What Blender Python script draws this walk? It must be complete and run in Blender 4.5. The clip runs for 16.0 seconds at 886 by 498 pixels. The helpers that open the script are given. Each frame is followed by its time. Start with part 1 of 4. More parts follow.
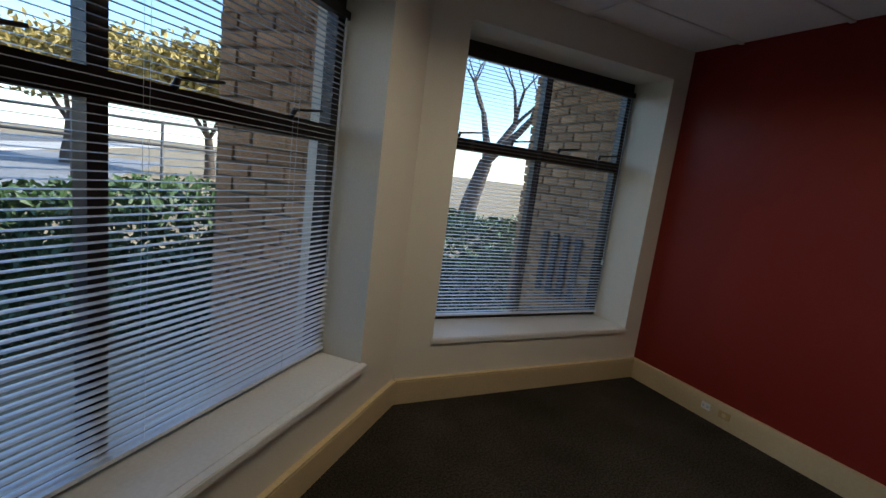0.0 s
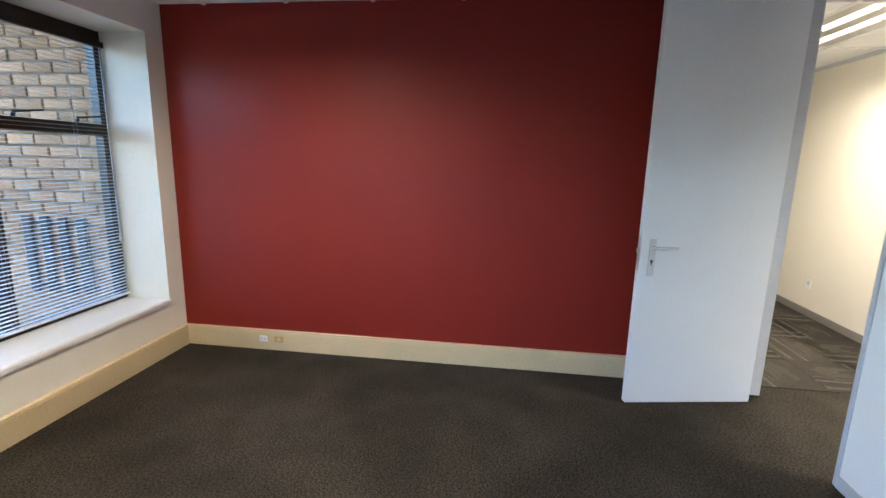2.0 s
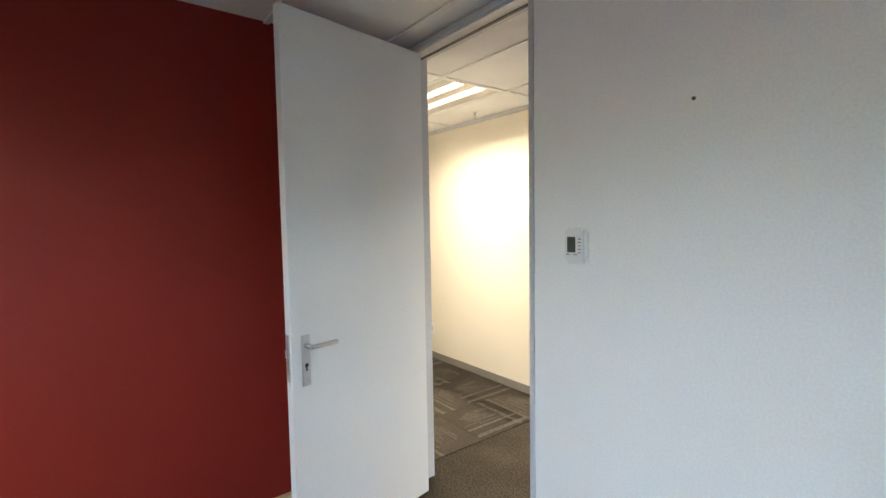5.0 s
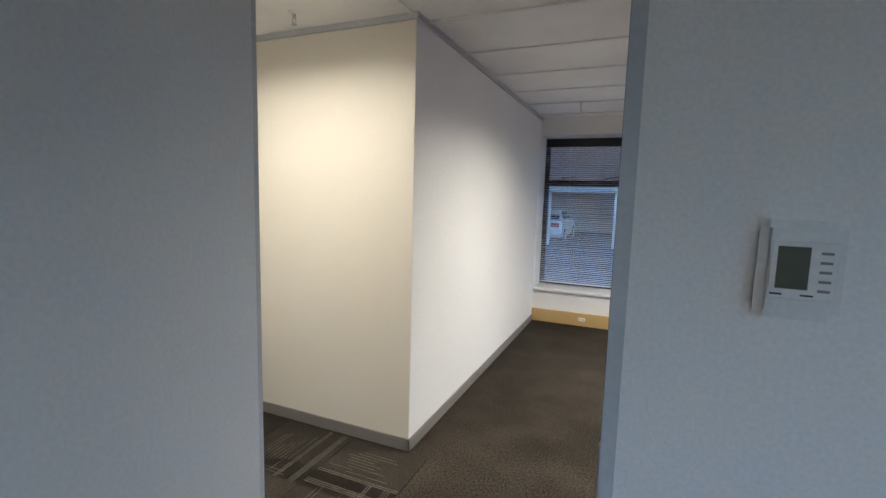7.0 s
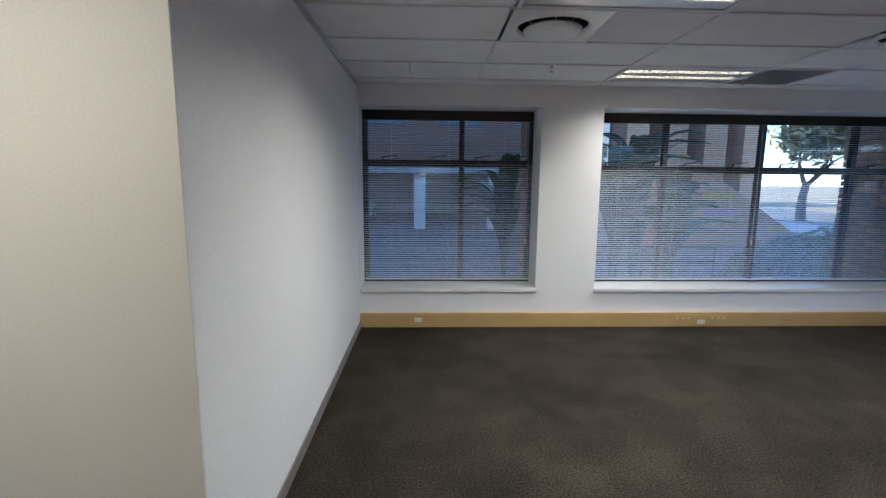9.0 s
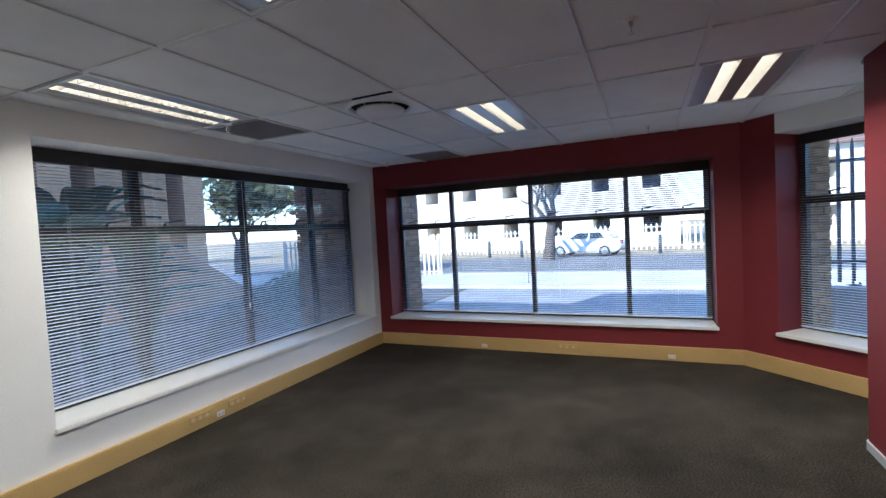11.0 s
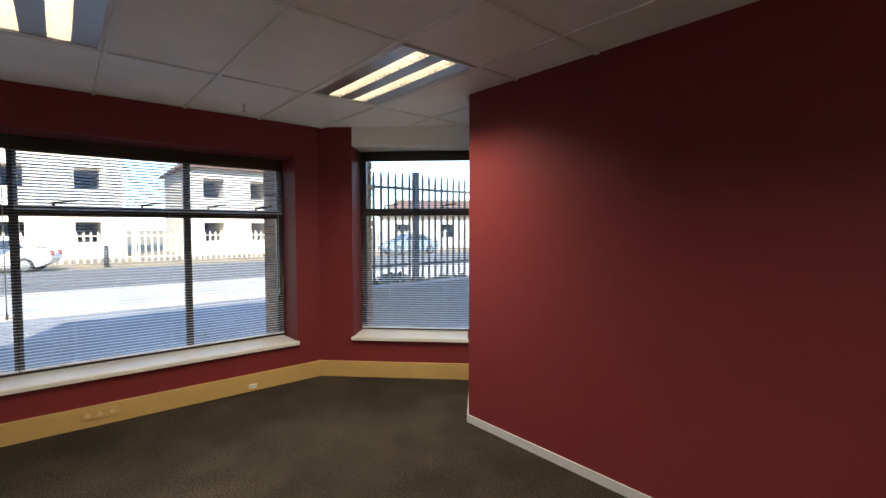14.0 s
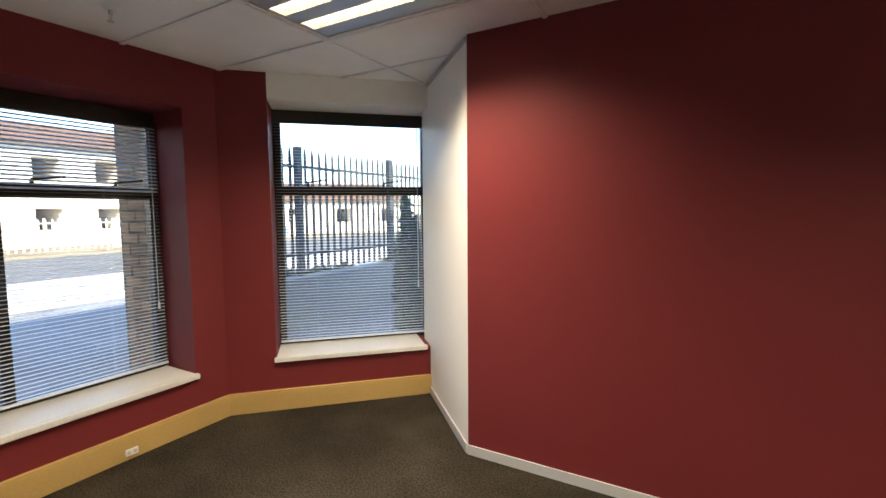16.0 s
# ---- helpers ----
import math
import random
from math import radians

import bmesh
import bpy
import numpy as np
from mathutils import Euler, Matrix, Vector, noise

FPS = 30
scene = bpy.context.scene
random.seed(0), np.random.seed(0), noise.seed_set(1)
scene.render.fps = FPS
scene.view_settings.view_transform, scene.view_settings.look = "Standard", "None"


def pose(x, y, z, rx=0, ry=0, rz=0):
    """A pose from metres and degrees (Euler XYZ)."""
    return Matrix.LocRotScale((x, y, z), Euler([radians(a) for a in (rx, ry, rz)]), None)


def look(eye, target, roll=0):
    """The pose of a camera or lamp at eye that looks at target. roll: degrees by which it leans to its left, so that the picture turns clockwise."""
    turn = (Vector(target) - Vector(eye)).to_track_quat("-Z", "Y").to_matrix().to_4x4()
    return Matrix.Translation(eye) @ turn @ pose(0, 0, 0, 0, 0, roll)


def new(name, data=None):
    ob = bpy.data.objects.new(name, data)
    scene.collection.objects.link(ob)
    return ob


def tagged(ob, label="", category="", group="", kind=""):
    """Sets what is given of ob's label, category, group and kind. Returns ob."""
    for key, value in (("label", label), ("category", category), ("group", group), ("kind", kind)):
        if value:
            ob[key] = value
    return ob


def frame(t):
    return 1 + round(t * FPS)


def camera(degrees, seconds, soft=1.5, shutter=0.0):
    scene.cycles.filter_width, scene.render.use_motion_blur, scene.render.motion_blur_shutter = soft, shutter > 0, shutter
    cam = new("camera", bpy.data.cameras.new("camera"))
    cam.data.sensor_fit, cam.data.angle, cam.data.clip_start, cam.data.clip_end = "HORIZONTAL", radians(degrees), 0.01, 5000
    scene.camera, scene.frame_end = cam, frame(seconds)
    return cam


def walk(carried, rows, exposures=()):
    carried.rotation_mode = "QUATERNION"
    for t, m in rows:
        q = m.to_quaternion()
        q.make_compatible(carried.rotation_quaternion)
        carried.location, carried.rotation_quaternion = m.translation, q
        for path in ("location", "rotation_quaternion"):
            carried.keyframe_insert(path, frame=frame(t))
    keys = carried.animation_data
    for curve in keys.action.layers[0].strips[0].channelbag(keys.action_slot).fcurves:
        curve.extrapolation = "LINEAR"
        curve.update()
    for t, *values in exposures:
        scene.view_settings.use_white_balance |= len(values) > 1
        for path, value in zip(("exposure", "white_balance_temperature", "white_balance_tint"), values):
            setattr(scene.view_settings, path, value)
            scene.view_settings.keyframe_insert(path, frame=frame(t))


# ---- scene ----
cam = camera(88.5, 16.0)
PATH = [
    (0, (1.335, 0.28, 1.395), (0.455, -1.487, 1.069), 7.1),
    (0.5, (1.419, 0.329, 1.433), (0.032, -1.08, 1.126), 4.3),
    (1, (1.404, 0.314, 1.444), (-0.264, -0.716, 1.05), 3.9),
    (1.5, (1.392, 0.279, 1.426), (-0.465, -0.363, 1.052), 2.2),
    (2, (1.452, 0.303, 1.453), (-0.495, 0.056, 1.07), 1.4),
    (2.5, (1.516, 0.338, 1.483), (-0.448, 0.38, 1.112), 0.1),
    (3, (1.552, 0.354, 1.507), (-0.434, 0.596, 1.5), 0.0),
    (3.5, (1.433, 0.447, 1.539), (-0.548, 0.722, 1.564), -0.8),
    (4, (1.187, 0.445, 1.528), (-0.729, 1.016, 1.498), -1.5),
    (4.5, (0.886, 0.451, 1.527), (-0.88, 1.391, 1.494), -0.9),
    (4.7, (0.773, 0.461, 1.515), (-0.92, 1.523, 1.446), -1.0),
    (7, (-0.634, 1.15, 1.494), (-1.42, 2.975, 1.265), 1.6),
    (7.5, (-0.894, 1.390, 1.474), (-1.346, 3.323, 1.24), 1.2),
    (8, (-1.042, 1.585, 1.495), (-1.292, 3.551, 1.229), -0.1),
    (8.5, (-1.091, 1.819, 1.535), (-1.342, 3.785, 1.266), -0.8),
    (9, (-1.105, 2.087, 1.517), (-1.032, 4.064, 1.221), 0.5),
    (9.5, (-1.039, 2.315, 1.471), (-0.273, 4.136, 1.158), -0.4),
    (9.7, (-0.972, 2.362, 1.46), (0.048, 4.067, 1.23), -0.8),
    (11.8, (-0.825, 3.809, 1.569), (1.146, 4.122, 1.431), -1.5),
    (12, (-0.735, 3.888, 1.569), (1.254, 4.048, 1.425), -0.9),
    (12.5, (-0.512, 4.073, 1.528), (1.455, 3.746, 1.383), 0.1),
    (13, (-0.286, 4.172, 1.498), (1.574, 3.451, 1.352), -0.4),
    (13.5, (-0.002, 4.239, 1.497), (1.727, 3.239, 1.391), -0.1),
    (14, (0.296, 4.352, 1.473), (1.821, 3.06, 1.381), 0.0),
    (14.5, (0.569, 4.381, 1.462), (1.883, 2.88, 1.318), -1.4),
    (15, (0.874, 4.336, 1.509), (1.951, 2.66, 1.334), -0.9),
    (15.5, (1.224, 4.378, 1.482), (2.273, 2.682, 1.33), 0.3),
    (16, (1.551, 4.367, 1.462), (2.554, 2.644, 1.299), -0.5),
]

EXPOSURES = [(t, stops, kelvin, 10) for t, stops, kelvin in (
    (0.0, 1.5, 6500), (0.5, 2.4, 6300), (1.0, 3.1, 6000), (1.5, 3.55, 6000), (2.0, 3.9, 6000), (2.5, 4.05, 6000), (3.0, 3.95, 6200), (4.7, 3.95, 6700),
    (7.0, 2.75, 5700), (7.6, 2.45, 5450), (8.5, 2.15, 5400), (9.0, 2.1, 5250), (9.5, 2.25, 5200), (12.0, 1.95, 5700), (14.0, 2.05, 6800), (16.0, 2.4, 7200))]
walk(cam, [(t, look(eye, target, roll)) for t, eye, target, roll in PATH], EXPOSURES)

# ---- world and sun ----
SUN_TO = Vector((-0.75, 0.30, 0.60)).normalized()
world = bpy.data.worlds.new("sky")
scene.world = world
world.use_nodes = True
wn = world.node_tree.nodes
sky = wn.new("ShaderNodeTexSky")
sky.sky_type = "NISHITA"
sky.sun_disc = False
sky.dust_density, sky.ozone_density = 0.2, 5.0
sky.sun_elevation = math.asin(SUN_TO.z)
sky.sun_rotation = math.atan2(SUN_TO.x, SUN_TO.y)
world.node_tree.links.new(sky.outputs[0], wn["Background"].inputs[0])
wn["Background"].inputs[1].default_value = 0.15
sun = new("sun", bpy.data.lights.new("sun", "SUN"))
sun.data.energy, sun.data.angle, sun.data.color = 3.1, radians(0.5), (1.0, 0.93, 0.82)
sun.matrix_world = look(SUN_TO * 50, (0, 0, 0))
# how bright each fitting burns beside the rest, by its ceiling cell
FITTING_SHARE = {(-4, 4): 0.42, (0, -2): 0.42, (2, 10): 0.6, (0, 7): 1.5, (5, 7): 0.55}
TUBE_POWER = 2.4       # glow of the tubes themselves
LAMP_POWER = 8.0      # light that each fitting throws down between its louvres

H = 2.45          # ceiling height
GROUND = -0.4     # outside ground
PX, PY, PITCH = -0.635, 0.006, 0.588   # ceiling grid

# ---- materials ----


def mat(name, color, rough=0.6, var=0.12, scale=6.0, fine=90.0, bump=0.05, metal=0.0, spec=0.5, fine_var=0.06, random_var=0.0, emit=0.0):
    m = bpy.data.materials.new(name)
    m.use_nodes = True
    nt = m.node_tree
    n, l = nt.nodes, nt.links
    b = n["Principled BSDF"]
    b.inputs["Roughness"].default_value = rough
    b.inputs["Metallic"].default_value = metal
    b.inputs["Specular IOR Level"].default_value = spec
    tc = n.new("ShaderNodeTexCoord")
    big = n.new("ShaderNodeTexNoise")
    big.inputs["Scale"].default_value = scale
    big.inputs["Detail"].default_value = 4
    small = n.new("ShaderNodeTexNoise")
    small.inputs["Scale"].default_value = fine
    small.inputs["Detail"].default_value = 3
    l.new(tc.outputs["Object"], big.inputs["Vector"])
    l.new(tc.outputs["Object"], small.inputs["Vector"])
    r1 = n.new("ShaderNodeMapRange")
    r1.inputs["From Min"].default_value, r1.inputs["From Max"].default_value = 0.25, 0.75
    r1.inputs["To Min"].default_value, r1.inputs["To Max"].default_value = 1 - var, 1 + var
    l.new(big.outputs["Fac"], r1.inputs["Value"])
    r2 = n.new("ShaderNodeMapRange")
    r2.inputs["From Min"].default_value, r2.inputs["From Max"].default_value = 0.25, 0.75
    r2.inputs["To Min"].default_value, r2.inputs["To Max"].default_value = 1 - fine_var, 1 + fine_var
    l.new(small.outputs["Fac"], r2.inputs["Value"])
    mul = n.new("ShaderNodeMath")
    mul.operation = "MULTIPLY"
    l.new(r1.outputs[0], mul.inputs[0])
    l.new(r2.outputs[0], mul.inputs[1])
    last = mul.outputs[0]
    if random_var:
        oi = n.new("ShaderNodeObjectInfo")
        r3 = n.new("ShaderNodeMapRange")
        r3.inputs["To Min"].default_value, r3.inputs["To Max"].default_value = 1 - random_var, 1 + random_var
        l.new(oi.outputs["Random"], r3.inputs["Value"])
        m3 = n.new("ShaderNodeMath")
        m3.operation = "MULTIPLY"
        l.new(last, m3.inputs[0])
        l.new(r3.outputs[0], m3.inputs[1])
        last = m3.outputs[0]
    vm = n.new("ShaderNodeVectorMath")
    vm.operation = "SCALE"
    vm.inputs[0].default_value = color
    l.new(last, vm.inputs["Scale"])
    l.new(vm.outputs[0], b.inputs["Base Color"])
    if bump:
        bp = n.new("ShaderNodeBump")
        bp.inputs["Strength"].default_value = bump
        bp.inputs["Distance"].default_value = 0.004
        l.new(small.outputs["Fac"], bp.inputs["Height"])
        l.new(bp.outputs[0], b.inputs["Normal"])
    if emit:
        b.inputs["Emission Color"].default_value = (*color, 1)
        b.inputs["Emission Strength"].default_value = emit
    return m


def glass_mat(name, tint=(0.93, 0.95, 0.95)):
    m = bpy.data.materials.new(name)
    m.use_nodes = True
    n, l = m.node_tree.nodes, m.node_tree.links
    n.remove(n["Principled BSDF"])
    tr = n.new("ShaderNodeBsdfTransparent")
    tr.inputs[0].default_value = (*tint, 1)
    gl = n.new("ShaderNodeBsdfGlossy")
    gl.inputs["Roughness"].default_value = 0.02
    lw = n.new("ShaderNodeLayerWeight")
    lw.inputs["Blend"].default_value = 0.25
    fr = n.new("ShaderNodeMapRange")
    fr.inputs["To Min"].default_value, fr.inputs["To Max"].default_value = 0.03, 0.5
    pw = n.new("ShaderNodeMath")
    pw.operation = "POWER"
    pw.inputs[1].default_value = 3.0
    l.new(lw.outputs["Facing"], pw.inputs[0])
    l.new(pw.outputs[0], fr.inputs["Value"])
    mx = n.new("ShaderNodeMixShader")
    l.new(fr.outputs[0], mx.inputs[0])
    l.new(tr.outputs[0], mx.inputs[1])
    l.new(gl.outputs[0], mx.inputs[2])
    l.new(mx.outputs[0], n["Material Output"].inputs[0])
    return m


M_RED = mat("red_wall_paint", (0.20, 0.018, 0.011), 0.45, 0.06, 1.5, 160, 0.10, spec=0.22)
M_MAROON = mat("maroon_wall_paint", (0.172, 0.026, 0.030), 0.52, 0.06, 1.5, 160, 0.10, spec=0.22)
M_WHITE = mat("white_wall_paint", (0.82, 0.81, 0.78), 0.55, 0.03, 1.2, 140, 0.08, spec=0.35)
M_CREAM = mat("cream_wall_paint", (0.74, 0.70, 0.60), 0.55, 0.03, 1.2, 140, 0.08, spec=0.35)
# cream paint with the tubes' warm light mixed into the colour
M_CREAMY = mat("lamp_warmed_cream_paint", (0.72, 0.675, 0.58), 0.55, 0.03, 1.2, 140, 0.08, spec=0.35)
M_TAN = mat("tan_skirting_trunking", (0.50, 0.34, 0.13), 0.45, 0.08, 3, 60, 0.04)
M_TAN_A = mat("beige_skirting_trunking", (0.60, 0.47, 0.27), 0.45, 0.08, 3, 60, 0.04)
M_GREY = mat("grey_aluminium_skirting", (0.42, 0.41, 0.40), 0.4, 0.06, 5, 80, 0.03, metal=0.3)
M_FRAMEGREY = mat("grey_painted_door_frame", (0.50, 0.515, 0.53), 0.4, 0.05, 5, 80, 0.03)
M_DOOR = mat("white_door_paint", (0.66, 0.67, 0.66), 0.38, 0.03, 2, 120, 0.04)
M_STEEL = mat("brushed_steel", (0.55, 0.54, 0.52), 0.3, 0.06, 20, 200, 0.05, metal=0.9)


def carpet_mat(name, color):
    """Loop pile: speckled tufts, soft traffic wear and a few paler worn patches."""
    m = mat(name, color, 0.95, 0.4, 1.1, 320, 0.25, spec=0.1, fine_var=0.9)
    n, l = m.node_tree.nodes, m.node_tree.links
    tc = n.new("ShaderNodeTexCoord")
    factor = None
    for scale, detail, low, high, least, most in ((3.2, 6, 0.40, 0.68, 0.92, 1.28), (95.0, 3, 0.36, 0.64, 0.5, 1.7)):
        t = n.new("ShaderNodeTexNoise")
        t.inputs["Scale"].default_value, t.inputs["Detail"].default_value = scale, detail
        l.new(tc.outputs["Object"], t.inputs["Vector"])
        g = n.new("ShaderNodeMapRange")
        g.inputs["From Min"].default_value, g.inputs["From Max"].default_value = low, high
        g.inputs["To Min"].default_value, g.inputs["To Max"].default_value = least, most
        l.new(t.outputs["Fac"], g.inputs["Value"])
        if factor is None:
            factor = g.outputs[0]
        else:
            k = n.new("ShaderNodeMath")
            k.operation = "MULTIPLY"
            l.new(factor, k.inputs[0])
            l.new(g.outputs[0], k.inputs[1])
            factor = k.outputs[0]
    b = n["Principled BSDF"]
    worn = n.new("ShaderNodeVectorMath")
    worn.operation = "SCALE"
    l.new(b.inputs["Base Color"].links[0].from_socket, worn.inputs[0])
    l.new(factor, worn.inputs["Scale"])
    l.new(worn.outputs[0], b.inputs["Base Color"])
    return m


M_CARPET = carpet_mat("dark_grey_carpet", (0.031, 0.026, 0.020))
M_CARPET_STRIPE = mat("brown_striped_carpet_tile", (0.036, 0.031, 0.025), 0.95, 0.25, 3, 130, 0.9, spec=0.12, fine_var=0.55, random_var=0.25)
M_CARPET_LINE = mat("pale_carpet_rib", (0.115, 0.102, 0.085), 0.95, 0.3, 30, 140, 0.6, spec=0.1)
M_TILE = mat("white_ceiling_tile", (0.84, 0.84, 0.83), 0.85, 0.05, 3, 220, 0.25, spec=0.2, fine_var=0.05)
M_TBAR = mat("white_ceiling_grid", (0.78, 0.78, 0.77), 0.45, 0.03, 4, 80, 0.02)
M_BRONZE = mat("dark_bronze_window_frame", (0.018, 0.014, 0.011), 0.38, 0.2, 8, 90, 0.04)
# white slats with the blue of the skylight put into the colour
M_SLAT = mat("sky_tinted_white_blind_slat", (0.71, 0.77, 0.84), 0.25, 0.04, 4, 60, 0.02, spec=0.5)
M_SILL = mat("white_sill_paint", (0.74, 0.73, 0.69), 0.35, 0.05, 3, 70, 0.03)
M_BRICK = mat("tan_face_brick", (0.46, 0.275, 0.155), 0.9, 0.22, 9, 60, 0.8, spec=0.2, fine_var=0.25, random_var=0.28)
M_MORTAR = mat("grey_brown_mortar", (0.20, 0.16, 0.12), 0.95, 0.15, 6, 80, 0.5, spec=0.2)
M_PLASTIC = mat("white_plastic", (0.74, 0.74, 0.72), 0.35, 0.03, 8, 90, 0.02)
M_LCD = mat("green_grey_lcd", (0.060, 0.075, 0.060), 0.2, 0.08, 10, 90, 0.0)
M_BUTTON = mat("mid_grey_plastic", (0.20, 0.20, 0.20), 0.45, 0.05, 8, 90, 0.02)
M_SKIRT = mat("brown_grey_skirting", (0.21, 0.195, 0.175), 0.45, 0.08, 5, 80, 0.03)
M_DARK = mat("dark_plastic", (0.02, 0.02, 0.02), 0.5, 0.1, 10, 90, 0.03)
M_DIFF = mat("white_enamel_metal", (0.82, 0.82, 0.80), 0.28, 0.04, 6, 90, 0.02)
M_REFLECT = mat("satin_reflector", (0.55, 0.54, 0.52), 0.3, 0.05, 10, 90, 0.03, metal=0.7)
M_TUBE = mat("lit_fluorescent_tube", (1.0, 0.85, 0.63), 0.4, 0.0, 5, 50, 0.0, emit=TUBE_POWER)
M_GLASS = glass_mat("window_glass")
M_ASPHALT = mat("worn_asphalt", (0.12, 0.118, 0.115), 0.9, 0.2, 0.7, 30, 0.5, fine_var=0.25)
M_PAVE = mat("pale_concrete_paving", (0.42, 0.40, 0.37), 0.85, 0.15, 0.8, 25, 0.4, fine_var=0.15)
# greyer than the pavement: building shade is partly in this colour
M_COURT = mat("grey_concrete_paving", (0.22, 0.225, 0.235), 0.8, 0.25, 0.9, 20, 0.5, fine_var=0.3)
# copy of the grey paving, darkened to hold the court's shade
M_COURTYARD = mat("shade_darkened_court_paving", (0.075, 0.078, 0.084), 0.8, 0.25, 0.9, 20, 0.5, fine_var=0.3)
M_SOIL = mat("dry_grass_and_soil", (0.25, 0.195, 0.115), 0.95, 0.35, 0.9, 22, 0.8, fine_var=0.35)
M_LEAF = mat("dark_green_leaf", (0.05, 0.10, 0.035), 0.55, 0.35, 1.5, 20, 0.1)
M_LEAF_DRY = mat("yellow_green_leaf", (0.34, 0.26, 0.075), 0.6, 0.35, 0.9, 20, 0.1)
M_BARK = mat("grey_brown_bark", (0.085, 0.066, 0.05), 0.9, 0.3, 4, 30, 0.9)
M_PALISADE = mat("dark_painted_steel", (0.05, 0.055, 0.06), 0.5, 0.2, 5, 40, 0.1)
M_WALLOUT = mat("pale_render", (0.70, 0.65, 0.56), 0.85, 0.1, 0.5, 15, 0.3)
M_BRICKFAR = mat("brown_brick_far", (0.17, 0.095, 0.062), 0.9, 0.18, 1.0, 25, 0.5, fine_var=0.2)
M_CONC = mat("grey_concrete", (0.33, 0.31, 0.29), 0.85, 0.15, 0.8, 20, 0.3)
M_ROOF = mat("brown_roof_tile", (0.16, 0.09, 0.06), 0.85, 0.2, 2, 20, 0.5)
M_CARWHITE = mat("white_car_paint", (0.72, 0.74, 0.76), 0.18, 0.02, 2, 60, 0.0)
M_CARSILVER = mat("silver_blue_car_paint", (0.32, 0.40, 0.50), 0.22, 0.03, 2, 60, 0.0, metal=0.4)
M_CARGLASS = mat("tinted_car_glass", (0.03, 0.04, 0.05), 0.08, 0.05, 2, 60, 0.0)
M_RUBBER = mat("black_rubber", (0.018, 0.018, 0.018), 0.8, 0.15, 10, 60, 0.1)
M_LAMPRED = mat("red_tail_light", (0.30, 0.02, 0.02), 0.25, 0.05, 5, 60, 0.0)

# ---- mesh helpers ----


def box(bm, a, b, mi=0):
    x0, y0, z0 = a
    x1, y1, z1 = b
    v = [bm.verts.new(p) for p in ((x0, y0, z0), (x1, y0, z0), (x1, y1, z0), (x0, y1, z0), (x0, y0, z1), (x1, y0, z1), (x1, y1, z1), (x0, y1, z1))]
    for f in ((0, 3, 2, 1), (4, 5, 6, 7), (0, 1, 5, 4), (1, 2, 6, 5), (2, 3, 7, 6), (3, 0, 4, 7)):
        bm.faces.new([v[i] for i in f]).material_index = mi


def cyl(bm, p, q, r0, r1=None, n=12, caps=True):
    r1 = r0 if r1 is None else r1
    p, q = Vector(p), Vector(q)
    rot = (q - p).to_track_quat("Z", "Y").to_matrix()
    rings = []
    for c, r in ((p, r0), (q, r1)):
        rings.append([bm.verts.new(c + rot @ Vector((r * math.cos(2 * math.pi * i / n), r * math.sin(2 * math.pi * i / n), 0))) for i in range(n)])
    for i in range(n):
        f = bm.faces.new((rings[0][i], rings[0][(i + 1) % n], rings[1][(i + 1) % n], rings[1][i]))
        f.smooth = True
    if caps:
        bm.faces.new(rings[0][::-1])
        bm.faces.new(rings[1])


def lathe(bm, profile, n=32, center=(0, 0, 0)):
    rings = [[bm.verts.new((center[0] + r * math.cos(2 * math.pi * i / n), center[1] + r * math.sin(2 * math.pi * i / n), center[2] + z)) for i in range(n)] for r, z in profile]
    for a, b in zip(rings, rings[1:]):
        for i in range(n):
            f = bm.faces.new((a[i], a[(i + 1) % n], b[(i + 1) % n], b[i]))
            f.smooth = True


def prism(bm, outline, y0, y1):
    """An outline in x, z drawn out from y0 to y1."""
    a = [bm.verts.new((x, y0, z)) for x, z in outline]
    b = [bm.verts.new((x, y1, z)) for x, z in outline]
    bm.faces.new(a)
    bm.faces.new(b[::-1])
    for i in range(len(a)):
        j = (i + 1) % len(a)
        bm.faces.new((a[j], a[i], b[i], b[j]))


def bevel(bm, width, seg=2):
    bmesh.ops.bevel(bm, geom=list(bm.edges), offset=width, segments=seg, affect="EDGES", clamp_overlap=True)


def mesh_of(name, bm, *mats):
    bmesh.ops.recalc_face_normals(bm, faces=list(bm.faces))
    me = bpy.data.meshes.new(name)
    bm.to_mesh(me)
    bm.free()
    for m in mats:
        me.materials.append(m)
    return me


def thing(name, bm, material, m=None, label="", category="", group="", kind=""):
    ob = new(name, mesh_of(name, bm, *(material if isinstance(material, tuple) else (material,))))
    if m is not None:
        ob.matrix_world = m
    return tagged(ob, label, category, group, kind)


def empty(name, m, label="", category="", group="", kind=""):
    ob = new(name)
    ob.matrix_world = m
    return tagged(ob, label, category, group, kind)


def part(name, bm, material, parent, label="", m=None):
    ob = new(name, mesh_of(name, bm, material))
    ob.parent = parent
    if m is not None:
        ob.matrix_local = m
    return tagged(ob, label)


def along(p0, p1, z=0.0):
    """A local frame: x from p0 to p1, y outwards (to the right of the way), z up."""
    u = (Vector(p1) - Vector(p0)).normalized()
    # x = u, y = right of u, so z stays up by mirroring: y kept as the left and depth counted negative
    return Matrix(((u.x, -u.y, 0, p0[0]), (u.y, u.x, 0, p0[1]), (0, 0, 1, z), (0, 0, 0, 1)))


def length(p0, p1):
    return (Vector(p1) - Vector(p0)).length


# In these frames the room lies at +y, the outside at -y.


